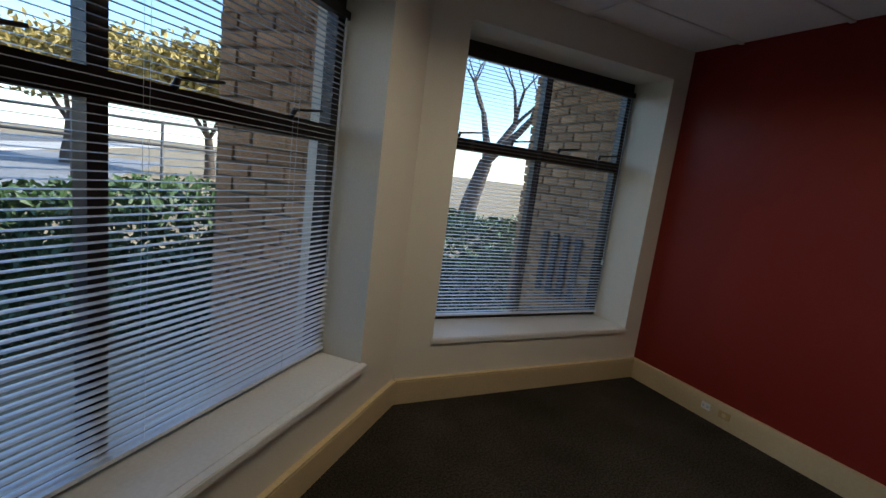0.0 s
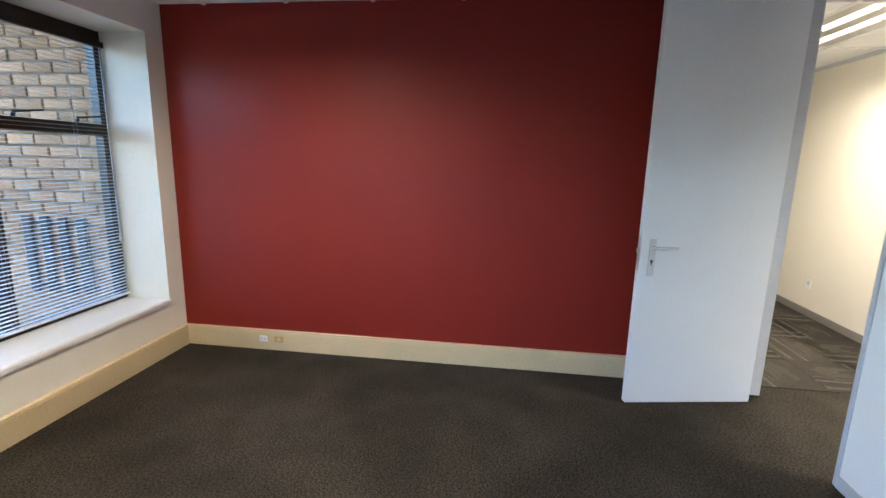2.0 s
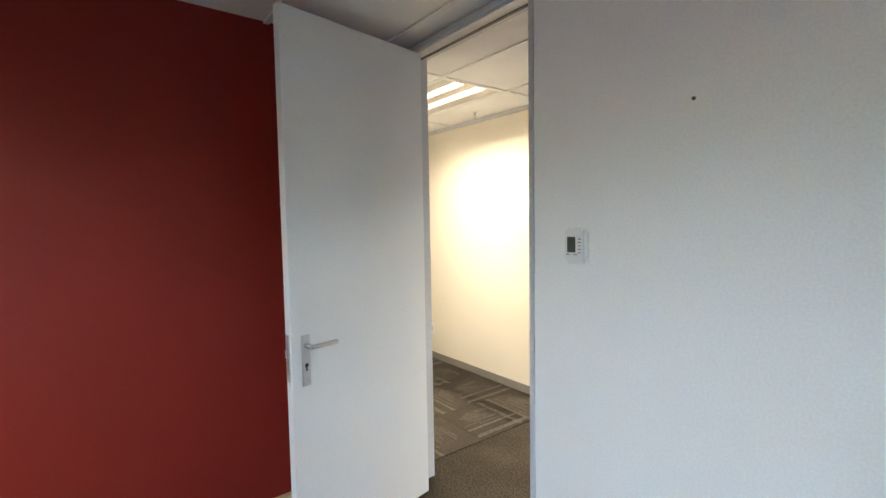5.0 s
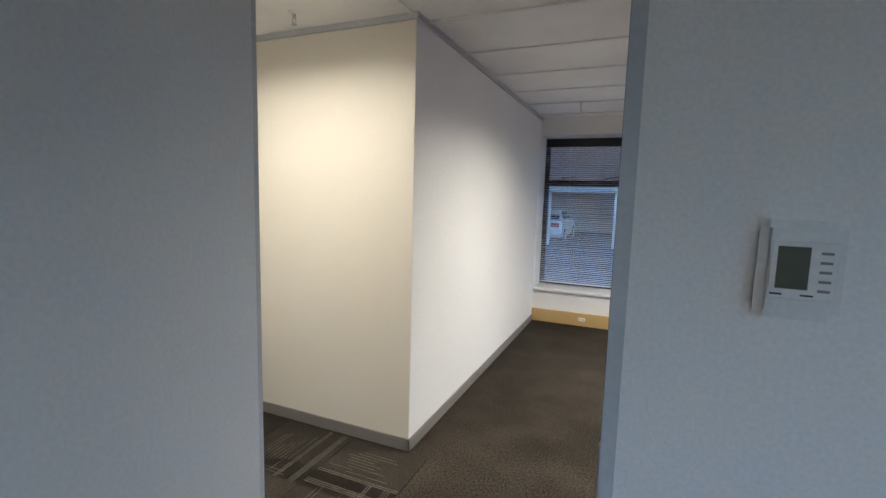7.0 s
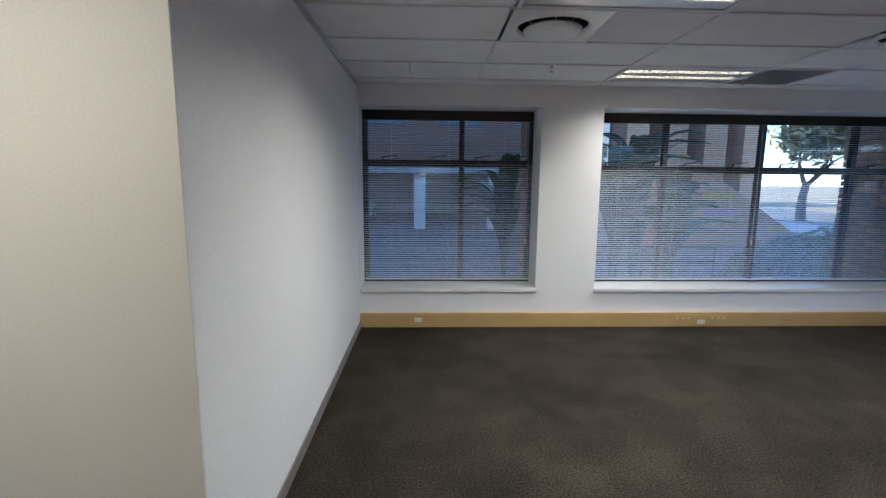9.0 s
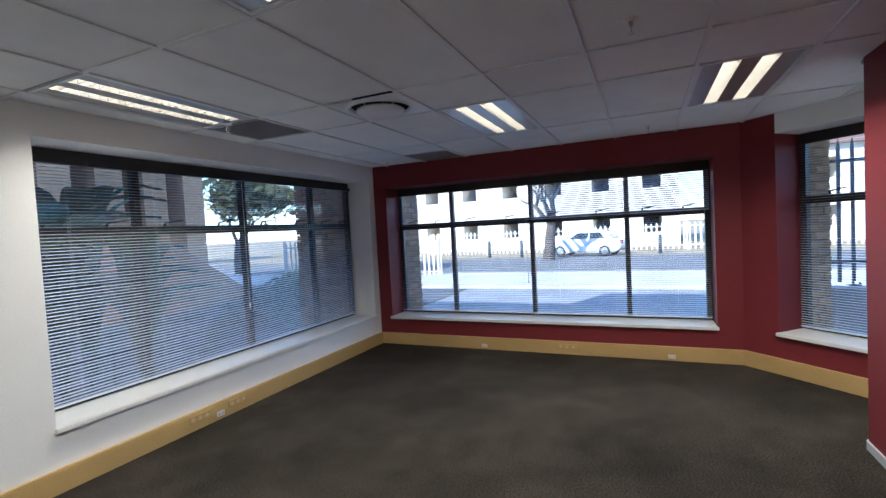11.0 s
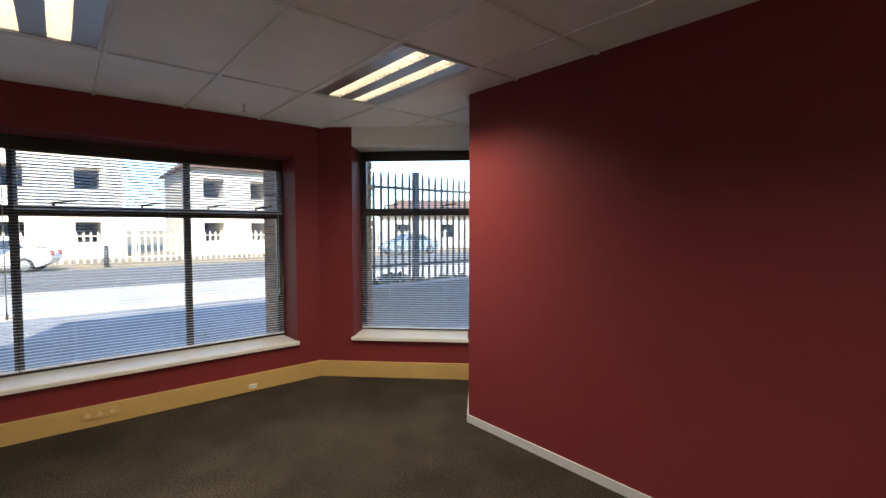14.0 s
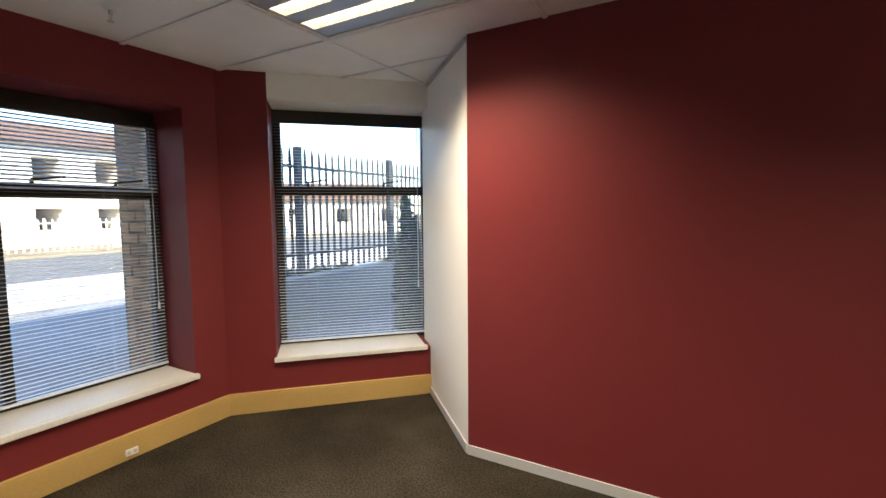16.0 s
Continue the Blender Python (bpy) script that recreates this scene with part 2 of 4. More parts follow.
def wall(name, p0, p1, thick, openings, material, label, z0=0.0, z1=2.62, s0=0.0, s1=None):
    """A straight wall with openings (from, to, bottom, top) right through it."""
    n = length(p0, p1) if s1 is None else s1
    bm = bmesh.new()
    cuts = sorted({s0, n, *(s for o in openings for s in o[:2])})
    for a, b in zip(cuts, cuts[1:]):
        o = [o for o in openings if o[0] <= a + 1e-6 and o[1] >= b - 1e-6]
        if not o:
            box(bm, (a, -thick, z0), (b, 0, z1))
        else:
            if o[0][2] > z0:
                box(bm, (a, -thick, z0), (b, 0, o[0][2]))
            if o[0][3] < z1:
                box(bm, (a, -thick, o[0][3]), (b, 0, z1))
    bmesh.ops.remove_doubles(bm, verts=list(bm.verts), dist=1e-5)
    return thing(name, bm, material, along(p0, p1), label, "wall", kind="structure")


def window(name, p0, p1, depth, s0, s1, zb, zt, zm, mullions, label, stays=()):
    """A bronze window with a transom at zm; each light between mullions has an upper and a lower pane."""
    root = empty(name, along(p0, p1) @ pose(0, -depth, 0), label, "window", "windows", "structure")
    bm = bmesh.new()
    f, d = 0.055, 0.03
    box(bm, (s0, -d, zb), (s0 + f, d, zt))
    box(bm, (s1 - f, -d, zb), (s1, d, zt))
    box(bm, (s0 + f, -d, zt - 0.07), (s1 - f, d, zt))
    box(bm, (s0 + f, -d, zb), (s1 - f, d, zb + 0.045))
    box(bm, (s0 + f, -d - 0.004, zm - 0.038), (s1 - f, d + 0.006, zm + 0.038))
    for s in mullions:
        box(bm, (s - 0.027, -d + 0.002, zb + 0.045), (s + 0.027, d - 0.002, zm - 0.038))
        box(bm, (s - 0.027, -d + 0.002, zm + 0.038), (s + 0.027, d - 0.002, zt - 0.07))
    part("window_frame", bm, M_BRONZE, root, "dark bronze aluminium window frame")
    edges = [s0 + 0.01, *mullions, s1 - 0.01]
    for a, b in zip(edges, edges[1:]):
        for za, zc in ((zb + 0.03, zm), (zm, zt - 0.03)):
            bm = bmesh.new()
            box(bm, (a, -0.003, za), (b, 0.003, zc))
            part("pane", bm, M_GLASS, root).visible_shadow = False
        # stay arms on the top-hung vent
        for q in (0.3, 0.8):
            bm = bmesh.new()
            c = a + (b - a) * q
            cyl(bm, (c, 0.03, zm + 0.035), (c, 0.05, zm + 0.07), 0.012, 0.009, 8)
            cyl(bm, (c, 0.05, zm + 0.065), (c - 0.15, 0.07, zm + 0.085), 0.007, 0.006, 6)
            part("window_stay", bm, M_BRONZE, root)
    return root


def blind(p0, p1, depth, s0, s1, zb, zt, zm, label, tilt_low=3.0, tilt_high=6.0):
    """A venetian blind between s0 and s1, its headrail under zt and its bottom rail over zb."""
    root = empty("venetian_blind", along(p0, p1) @ pose(0, -depth, 0), label, "blind", "venetian blinds")
    bm = bmesh.new()
    box(bm, (s0, -0.014, zt - 0.035), (s1, 0.014, zt))
    part("headrail", bm, M_BRONZE, root, "dark headrail")
    bm = bmesh.new()
    box(bm, (s0, -0.012, zb), (s1, 0.012, zb + 0.014))
    part("bottom_rail", bm, M_SLAT, root)
    w = 0.0125
    me = None
    z = zb + 0.03
    while z < zt - 0.04:
        if me is None:
            bm = bmesh.new()
            prof = [(-w, 0.0), (-w * 0.5, 0.0016), (0, 0.0022), (w * 0.5, 0.0016), (w, 0.0)]
            rows = [[bm.verts.new((s, y, zz)) for y, zz in prof] for s in (s0, s1)]
            for i in range(4):
                bm.faces.new((rows[0][i], rows[1][i], rows[1][i + 1], rows[0][i + 1])).smooth = True
            me = mesh_of("slat", bm, M_SLAT)
        ob = new("slat", me)
        ob.parent = root
        tilt = tilt_low if z < zm else tilt_high
        ob.matrix_local = pose(0, 0, z, -tilt + random.uniform(-1, 1), random.uniform(-0.03, 0.03), 0)
        z += 0.0235
    n = max(2, round((s1 - s0) / 0.6))
    for i in range(n):
        s = s0 + (s1 - s0) * (i + 0.5) / n
        bm = bmesh.new()
        for y in (-0.0128, 0.0128):
            box(bm, (s - 0.0004, y - 0.0004, zb + 0.01), (s + 0.0004, y + 0.0004, zt - 0.03))
        part("ladder_cord", bm, M_SLAT, root)
    bm = bmesh.new()
    cyl(bm, (s0 + 0.05, 0.025, zt - 0.04), (s0 + 0.05, 0.028, zb + 0.45), 0.003, n=6)
    cyl(bm, (s0 + 0.05, 0.028, zb + 0.45), (s0 + 0.05, 0.028, zb + 0.40), 0.007, 0.009, 8)
    part("pull_cord", bm, M_SLAT, root)
    return root


def sill(p0, p1, s0, s1, depth, z, proud=0.035):
    bm = bmesh.new()
    box(bm, (s0, -depth, z - 0.03), (s1, 0.0, z))
    box(bm, (s0 - 0.012, 0.0, z - 0.034), (s1 + 0.012, proud, z))
    bmesh.ops.remove_doubles(bm, verts=list(bm.verts), dist=1e-5)
    bevel(bm, 0.004, 2)
    return thing("window_sill", bm, M_SILL, along(p0, p1), "white painted timber window sill board", "sill", kind="structure")


def skirting(name, p0, p1, height, thick, material, label, s0=0.0, s1=None, lid=True):
    n = length(p0, p1) if s1 is None else s1
    bm = bmesh.new()
    box(bm, (s0, 0.002, 0.004), (n, thick, height))
    if lid:
        box(bm, (s0, thick - 0.001, height * 0.30), (n, thick + 0.003, height * 0.93))
    return thing(name, bm, material, along(p0, p1), label, "skirting", kind="structure")


# ---- plan ----
A0, A1 = (-1.64, -2.09), (0.385, -2.09)          # small office, south wall
C0, C1 = (0.385, -2.09), (3.545, 1.07)           # small office, slanting wall
S0, S1 = (3.44, 1.30), (4.52, 2.38)              # large office, slanting wall
E0, E1 = (4.52, 2.38), (4.52, 6.70)              # large office, east wall
N0, N1 = (4.52, 6.70), (-1.79, 6.70)             # large office, north wall
DEEP = 0.37

# floors
bm = bmesh.new()
pts = [(-5.2, -2.6), (0.2, -2.6), (3.9, 0.9), (4.95, 1.95), (4.95, 7.15), (-5.2, 7.15)]
top = [bm.verts.new((x, y, 0)) for x, y in pts]
low = [bm.verts.new((x, y, -0.25)) for x, y in pts]
bm.faces.new(top)
bm.faces.new(low[::-1])
for i in range(len(pts)):
    bm.faces.new((top[i], low[i], low[(i + 1) % len(pts)], top[(i + 1) % len(pts)]))
thing("floor", bm, M_CARPET, None, "dark grey worn loop pile office carpet floor", "floor", kind="structure")

# walls of the small office
W2_OPEN = (0.16, 1.79, 0.385, 2.24)
wall("wall_south", A0, A1, 0.40, [W2_OPEN], M_CREAM, "cream painted wall below and around the window")
bm = bmesh.new()
box(bm, (-1.76, -2.49, 0), (-1.64, 1.9, 2.62))
thing("wall_red", bm, M_RED, None, "deep red satin painted office wall", "wall", kind="structure")
W1_OPEN = (0.42, 3.66, 0.40, 2.12)
wall("wall_slanting", C0, C1, 0.40, [W1_OPEN], M_CREAM, "cream painted slanting wall with a wide window")
# partition between the offices with its door opening
wall("wall_partition_south_face", (2.70, 1.915), (-5.2, 1.915), 0.048, [(3.348, 4.235, -0.01, 2.425)], M_WHITE, "white painted plasterboard partition", z1=2.5)
bm = bmesh.new()
box(bm, (-0.648, 1.964, 0), (2.757, 2.012, 2.5))
thing("wall_partition_maroon", bm, M_MAROON, None, "maroon painted partition wall", "wall", kind="structure")
bm = bmesh.new()
box(bm, (-5.2, 1.964, 0), (-1.535, 2.012, 2.5))
box(bm, (-1.535, 1.964, 2.425), (-0.648, 2.012, 2.5))
thing("wall_corridor", bm, M_WHITE, None, "white painted corridor side of the partition", "wall", kind="structure")
# slanting divider from the partition's end to the slanting wall
D1, D0 = (3.61, 1.157), (2.757, 2.010)
wall("wall_divider", D0, D1, 0.10, [], M_WHITE, "white painted slanting dividing wall", z1=2.5)

# large office
wall("wall_southeast", S0, S1, 0.40, [(-0.3, 1.19, 0.385, 2.62)], M_MAROON, "maroon painted slanting wall", s0=-0.3)
wall("lintel_southeast", S0, S1, 0.40, [], M_WHITE, "white painted wall over the window", z0=2.27, s0=-0.3, s1=1.19)
E_OPEN = (0.235, 4.13, 0.375, 2.15)
wall("wall_east", E0, E1, 0.40, [E_OPEN], M_MAROON, "maroon painted wall with a wide window")
N1_OPEN = (4.485, 6.305, 0.40, 2.25)
N2_OPEN = (0.13, 3.86, 0.40, 2.25)
wall("wall_north", N0, N1, 0.40, [N2_OPEN, N1_OPEN], M_WHITE, "white painted wall with two windows")
bm = bmesh.new()
box(bm, (-5.2, 3.405, 0), (-1.79, 7.1, 2.62))
thing("wall_block", bm, M_WHITE, None, "white painted room block beside the corridor", "wall", kind="structure")
# thin corridor face: cream paint plus painted-in lamp warmth
bm = bmesh.new()
box(bm, (-5.2, 3.400, 0), (-1.791, 3.4048, 2.5))
thing("wall_block_south", bm, M_CREAMY, None, "cream painted corridor face of the room block, tinted by warm lamplight", "wall", kind="structure")
bm = bmesh.new()
box(bm, (-5.3, -2.6, 0), (-5.2, 7.1, 2.62))
thing("wall_west", bm, M_WHITE, None, "plain white end wall of the corridor", "wall", kind="structure")
# roof slab that closes the place; its south overhang is added to shade the piers
bm = bmesh.new()
rp = [(-5.3, -3.5), (0.72, -3.5), (4.3, 0.08), (4.92, 1.6), (4.92, 7.1), (-5.3, 7.1)]
lo = [bm.verts.new((x, y, 2.63)) for x, y in rp]
hi = [bm.verts.new((x, y, 3.2)) for x, y in rp]
bm.faces.new(lo[::-1])
bm.faces.new(hi)
for i in range(len(rp)):
    bm.faces.new((lo[i], lo[(i + 1) % len(rp)], hi[(i + 1) % len(rp)], hi[i]))
thing("roof_slab", bm, M_CONC, None, "grey concrete slab above the ceiling", "roof", kind="structure")
# unseen brick parapet round the roof, added to lengthen the building's shadow
bm = bmesh.new()
mid = (sum(x for x, y in rp) / len(rp), sum(y for x, y in rp) / len(rp))
ring = [(x + (mid[0] - x) * 0.05, y + (mid[1] - y) * 0.05) for x, y in rp]
rows = [[bm.verts.new((x, y, z)) for x, y in loop] for loop, z in ((rp, 3.203), (rp, 5.2), (ring, 5.2), (ring, 3.203))]
for k in range(4):
    for i in range(len(rp)):
        j = (i + 1) % len(rp)
        bm.faces.new((rows[k][i], rows[k][j], rows[(k + 1) % 4][j], rows[(k + 1) % 4][i]))
thing("parapet", bm, M_BRICKFAR, None, "unseen brown brick parapet added to shade the ground outside", "wall", kind="structure")

# grey cover strips along partition tops and the small skirtings
skirting("skirting_maroon_partition", (-0.644, 2.012), (2.757, 2.012), 0.062, 0.012, M_FRAMEGREY, "grey skirting strip along the maroon partition", lid=False).matrix_world = along((-0.644, 2.012), (2.757, 2.012))
skirting("skirting_divider", (2.762, 2.008), (3.61, 1.160), 0.062, 0.012, M_FRAMEGREY, "grey skirting strip along the dividing wall", lid=False)
skirting("skirting_partition", (2.7, 1.915), (-0.644, 1.915), 0.062, 0.012, M_FRAMEGREY, "grey skirting strip along the white partition", lid=False)
skirting("skirting_block_south", (-5.2, 3.40), (-1.79, 3.40), 0.075, 0.012, M_SKIRT, "grey skirting strip along the white block", lid=False).matrix_world = along((-1.778, 3.40), (-5.2, 3.40))
skirting("skirting_block_east", (-1.79, 6.66), (-1.79, 3.388), 0.075, 0.012, M_SKIRT, "grey skirting strip along the white block", lid=False)
bm = bmesh.new()
box(bm, (-1.805, 3.385, H - 0.03), (-1.775, 6.69, H + 0.005))
box(bm, (-5.2, 3.385, H - 0.03), (-1.805, 3.415, H + 0.005))
thing("cornice_block", bm, M_FRAMEGREY, None, "grey shadow line strip under the ceiling", "trim", kind="structure")
for nm, p, q in (("cornice_partition", (2.70, 1.915), (-1.6, 1.915)), ("cornice_divider", (2.762, 2.008), (3.55, 1.220))):
    bm = bmesh.new()
    box(bm, (0, 0.001, H - 0.032), (length(p, q), 0.014, H - 0.008))
    thing(nm, bm, M_FRAMEGREY, along(p, q), "grey cover strip where the wall meets the ceiling", "trim", kind="structure")
# tan trunking
skirting("trunking_south", A0, (0.385 - 0.012, -2.09), 0.158, 0.03, M_TAN_A, "beige trunking skirting along the wall")
skirting("trunking_slanting", (0.385, -2.09), C1, 0.158, 0.03, M_TAN_A, "beige trunking skirting along the slanting wall", s0=0.012)
skirting("trunking_red", (-1.64, 1.9), (-1.64, -2.06), 0.158, 0.03, M_TAN_A, "beige trunking skirting along the red wall")
skirting("trunking_southeast", S0, S1, 0.155, 0.03, M_TAN, "tan trunking skirting along the slanting wall", s0=0.0)
skirting("trunking_east", E0, E1, 0.155, 0.03, M_TAN, "tan trunking skirting along the east wall")
skirting("trunking_north", N0, N1, 0.155, 0.03, M_TAN, "tan trunking skirting along the north wall", s0=0.03)

# windows, sills and blinds
window("window_1", A0, A1, DEEP, 0.16, 1.79, 0.385, 2.24, 1.60, [0.955], "two-light dark bronze window with opening top vents")
sill(A0, A1, 0.16, 1.79, DEEP, 0.40, 0.014)
blind(A0, A1, DEEP - 0.05, 0.168, 1.782, 0.43, 2.17, 1.6, "white venetian blind with open slats in a window")
window("window_2", C0, C1, 0.28, 0.42, 3.66, 0.40, 2.12, 1.51, [1.51, 2.58], "wide dark bronze window with opening top vents")
sill(C0, C1, 0.42, 3.66, 0.28, 0.415)
blind(C0, C1, 0.23, 0.428, 3.65, 0.44, 2.06, 1.51, "wide white venetian blind with open slats")
window("window_3", S0, S1, DEEP, -0.05, 1.19, 0.385, 2.27, 1.64, [], "single-light dark bronze window with opening top vent")
sill(S0, S1, 0.06, 1.19, DEEP, 0.40)
blind(S0, S1, DEEP - 0.05, 0.0, 1.182, 0.42, 2.2, 1.64, "white venetian blind with open slats beside the dividing wall")
window("window_4", E0, E1, DEEP, 0.235, 4.13, 0.375, 2.15, 1.60, [1.085, 2.215, 3.31], "wide four-light dark bronze window with top vents")
sill(E0, E1, 0.235, 4.13, DEEP, 0.385)
blind(E0, E1, DEEP - 0.05, 0.243, 2.212, 0.41, 2.08, 1.6, "white venetian blind with open slats in the wide window", 1, 34)
blind(E0, E1, DEEP - 0.05, 2.218, 4.122, 0.41, 2.08, 1.6, "white venetian blind with nearly level slats in the wide window", 1, 12)
window("window_5", N0, N1, DEEP, 4.485, 6.305, 0.40, 2.25, 1.70, [5.25], "two-light dark bronze window with a white blind")
sill(N0, N1, 4.485, 6.305, DEEP, 0.415)
blind(N0, N1, DEEP - 0.05, 4.493, 6.297, 0.44, 2.18, 1.7, "white venetian blind with open slats facing the shaded court", 12, 0)
window("window_6", N0, N1, DEEP, 0.13, 3.86, 0.40, 2.25, 1.66, [0.90, 1.95, 3.03], "wide four-light dark bronze window facing the court")
sill(N0, N1, 0.13, 3.86, DEEP, 0.415)
blind(N0, N1, DEEP - 0.05, 0.138, 1.947, 0.44, 2.18, 1.66, "white venetian blind with open slats facing the court", 12, 0)
blind(N0, N1, DEEP - 0.05, 1.953, 3.852, 0.44, 2.18, 1.66, "white venetian blind with open slats facing the court", 12, 0)

# ---- ceiling: one mesh of tiles and grid bars ----
LIGHT_CELLS = [(5, 7), (5, 4), (0, 7), (2, 10), (-4, 4), (0, -2)]      # first column and row of each lamp's double cell
SINGLE_CELLS = [(4, 8), (0, 8), (7, 9), (8, 9), (4, 10)]                         # air diffusers and grilles


def cell(i, j):
    return PX + i * PITCH, PY + j * PITCH


bm = bmesh.new()
for j in range(-5, 13):
    y0 = PY + j * PITCH
    i = -9
    while i < 10:
        span = 2
        if (i, j) in SINGLE_CELLS:
            i += 1
            continue
        if (i, j) in LIGHT_CELLS:
            i += 2
            continue
        if (i + 1, j) in LIGHT_CELLS or (i + 1, j) in SINGLE_CELLS:
            span = 1
        odd = i % 2 if i < 3 else (i + 1) % 2
        if odd:
            span = 1
        if (i, j) in ((-2, 0), (-1, 0), (6, 5)):
            span = 1
        x0 = PX + i * PITCH
        g = 0.006
        box(bm, (x0 + g, y0 + g, H + 0.004), (x0 + span * PITCH - g, y0 + PITCH - g, H + 0.018), 0)
        box(bm, (x0 - 0.012, y0 + 0.012, H - 0.006), (x0 + 0.012, y0 + PITCH - 0.012, H + 0.003), 1)
        i += span
    box(bm, (-5.2, y0 - 0.012, H - 0.0065), (5.2, y0 + 0.012, H + 0.0025), 1)
box(bm, (PX + 7 * PITCH + 0.006, PY + 9 * PITCH + 0.006, H), (3.92, PY + 10 * PITCH - 0.006, H + 0.014), 0)
box(bm, (-5.2, -2.6, H + 0.11), (5.2, 7.2, H + 0.115), 0)
for co, no in (((3.7, 0.87, 0), (1, -1, 0)), ((0, -2.3, 0), (0, -1, 0)), ((4.75, 0, 0), (1, 0, 0)), ((0, 6.9, 0), (0, 1, 0))):
    bmesh.ops.bisect_plane(bm, geom=bm.verts[:] + bm.edges[:] + bm.faces[:], plane_co=co, plane_no=no, clear_outer=True)
thing("ceiling", bm, (M_TILE, M_TBAR), None, "suspended ceiling of white mineral tiles in a white grid", "ceiling", kind="structure")


def make_light(i, j):
    x, y = cell(i, j)
    root = empty("ceiling_light", pose(x, y, H), "recessed twin tube fluorescent ceiling light, lit", "ceiling light", "ceiling lights")
    L, W = 2 * PITCH, PITCH
    bm = bmesh.new()
    for a, b in (((0.014, 0.014, -0.003), (L - 0.014, 0.034, 0.012)), ((0.014, W - 0.034, -0.003), (L - 0.014, W - 0.014, 0.012)),
                 ((0.014, 0.034, -0.003), (0.034, W - 0.034, 0.012)), ((L - 0.034, 0.034, -0.003), (L - 0.014, W - 0.034, 0.012))):
        box(bm, a, b)
    part("frame", bm, M_TBAR, root, "white enamel frame")
    bm = bmesh.new()
    for y0, y1 in ((0.034, W / 2 - 0.148), (W / 2 - 0.052, W / 2 + 0.052), (W / 2 + 0.148, W - 0.034)):
        box(bm, (0.036, y0, 0.004), (L - 0.036, y1, 0.105))
    for x0, x1 in ((0.036, 0.05), (L - 0.05, L - 0.036)):
        for yc in (W / 2 - 0.10, W / 2 + 0.10):
            box(bm, (x0, yc - 0.047, 0.004), (x1, yc + 0.047, 0.105))
    part("reflector", bm, M_REFLECT, root, "satin metal reflector")
    for yc in (W / 2 - 0.10, W / 2 + 0.10):
        bm = bmesh.new()
        box(bm, (0.052, yc - 0.046, 0.062), (L - 0.052, yc + 0.046, 0.070))
        part("tube", bm, M_TUBE, root, "lit warm white tube")
        for k in range(1, 20):
            bm = bmesh.new()
            q = 0.05 + (L - 0.1) * k / 20
            box(bm, (q - 0.0012, yc - 0.047, 0.006), (q + 0.0012, yc + 0.047, 0.050))
            part("louvre_blade", bm, M_REFLECT, root)
    # the louvres cut the light off sideways
    lamp = new("fitting_light", bpy.data.lights.new("fitting_light", "AREA"))
    lamp.data.shape, lamp.data.size, lamp.data.size_y = "RECTANGLE", L - 0.12, 0.29
    lamp.data.energy, lamp.data.spread, lamp.data.color = LAMP_POWER * FITTING_SHARE.get((i, j), 1.0), radians(150 if i <= 0 else 132), (1.0, 0.87, 0.68)
    lamp.matrix_world = pose(x + L / 2, y + W / 2, H - 0.006)
    return root


for c in LIGHT_CELLS:
    make_light(*c)


def make_diffuser(i, j):
    x, y = cell(i, j)
    c = PITCH / 2
    root = empty("air_diffuser", pose(x + c, y + c, H), "white round air conditioning diffuser in a ceiling tile", "air vent", "air diffusers")
    bm = bmesh.new()
    n = 40
    outer = []
    for k in range(n):
        a = 2 * math.pi * k / n
        q = (c - 0.012) / max(abs(math.cos(a)), abs(math.sin(a)))
        outer.append(bm.verts.new((q * math.cos(a), q * math.sin(a), -0.003)))
    inner = [bm.verts.new((0.250 * math.cos(2 * math.pi * k / n), 0.250 * math.sin(2 * math.pi * k / n), -0.003)) for k in range(n)]
    bead = [bm.verts.new((0.232 * math.cos(2 * math.pi * k / n), 0.232 * math.sin(2 * math.pi * k / n), -0.016)) for k in range(n)]
    lip = [bm.verts.new((0.216 * math.cos(2 * math.pi * k / n), 0.216 * math.sin(2 * math.pi * k / n), -0.004)) for k in range(n)]
    edge = [bm.verts.new((0.212 * math.cos(2 * math.pi * k / n), 0.212 * math.sin(2 * math.pi * k / n), 0.012)) for k in range(n)]
    for r0, r1 in ((outer, inner), (inner, bead), (bead, lip), (lip, edge)):
        for k in range(n):
            bm.faces.new((r0[k], r0[(k + 1) % n], r1[(k + 1) % n], r1[k])).smooth = r0 is not outer
    part("face_plate", bm, M_DIFF, root, "glossy white enamel face plate")
    bm = bmesh.new()
    lathe(bm, [(0.0, -0.055), (0.09, -0.053), (0.150, -0.044), (0.172, -0.030), (0.176, -0.018), (0.168, -0.012), (0.09, -0.010), (0.0, -0.010)], 40)
    part("disc", bm, M_DIFF, root, "round white damper disc")
    bm = bmesh.new()
    lathe(bm, [(0.0, 0.092), (0.195, 0.090), (0.212, 0.012)], 32)
    part("throat", bm, M_DARK, root, "dark duct throat")
    bm = bmesh.new()
    for q in range(3):
        w = q * 2 * math.pi / 3 + 0.4
        cyl(bm, (0.10 * math.cos(w), 0.10 * math.sin(w), -0.011), (0.17 * math.cos(w), 0.17 * math.sin(w), 0.088), 0.006, n=6)
    part("spring_arm", bm, M_STEEL, root)
    return root


make_diffuser(4, 8)
make_diffuser(0, 8)


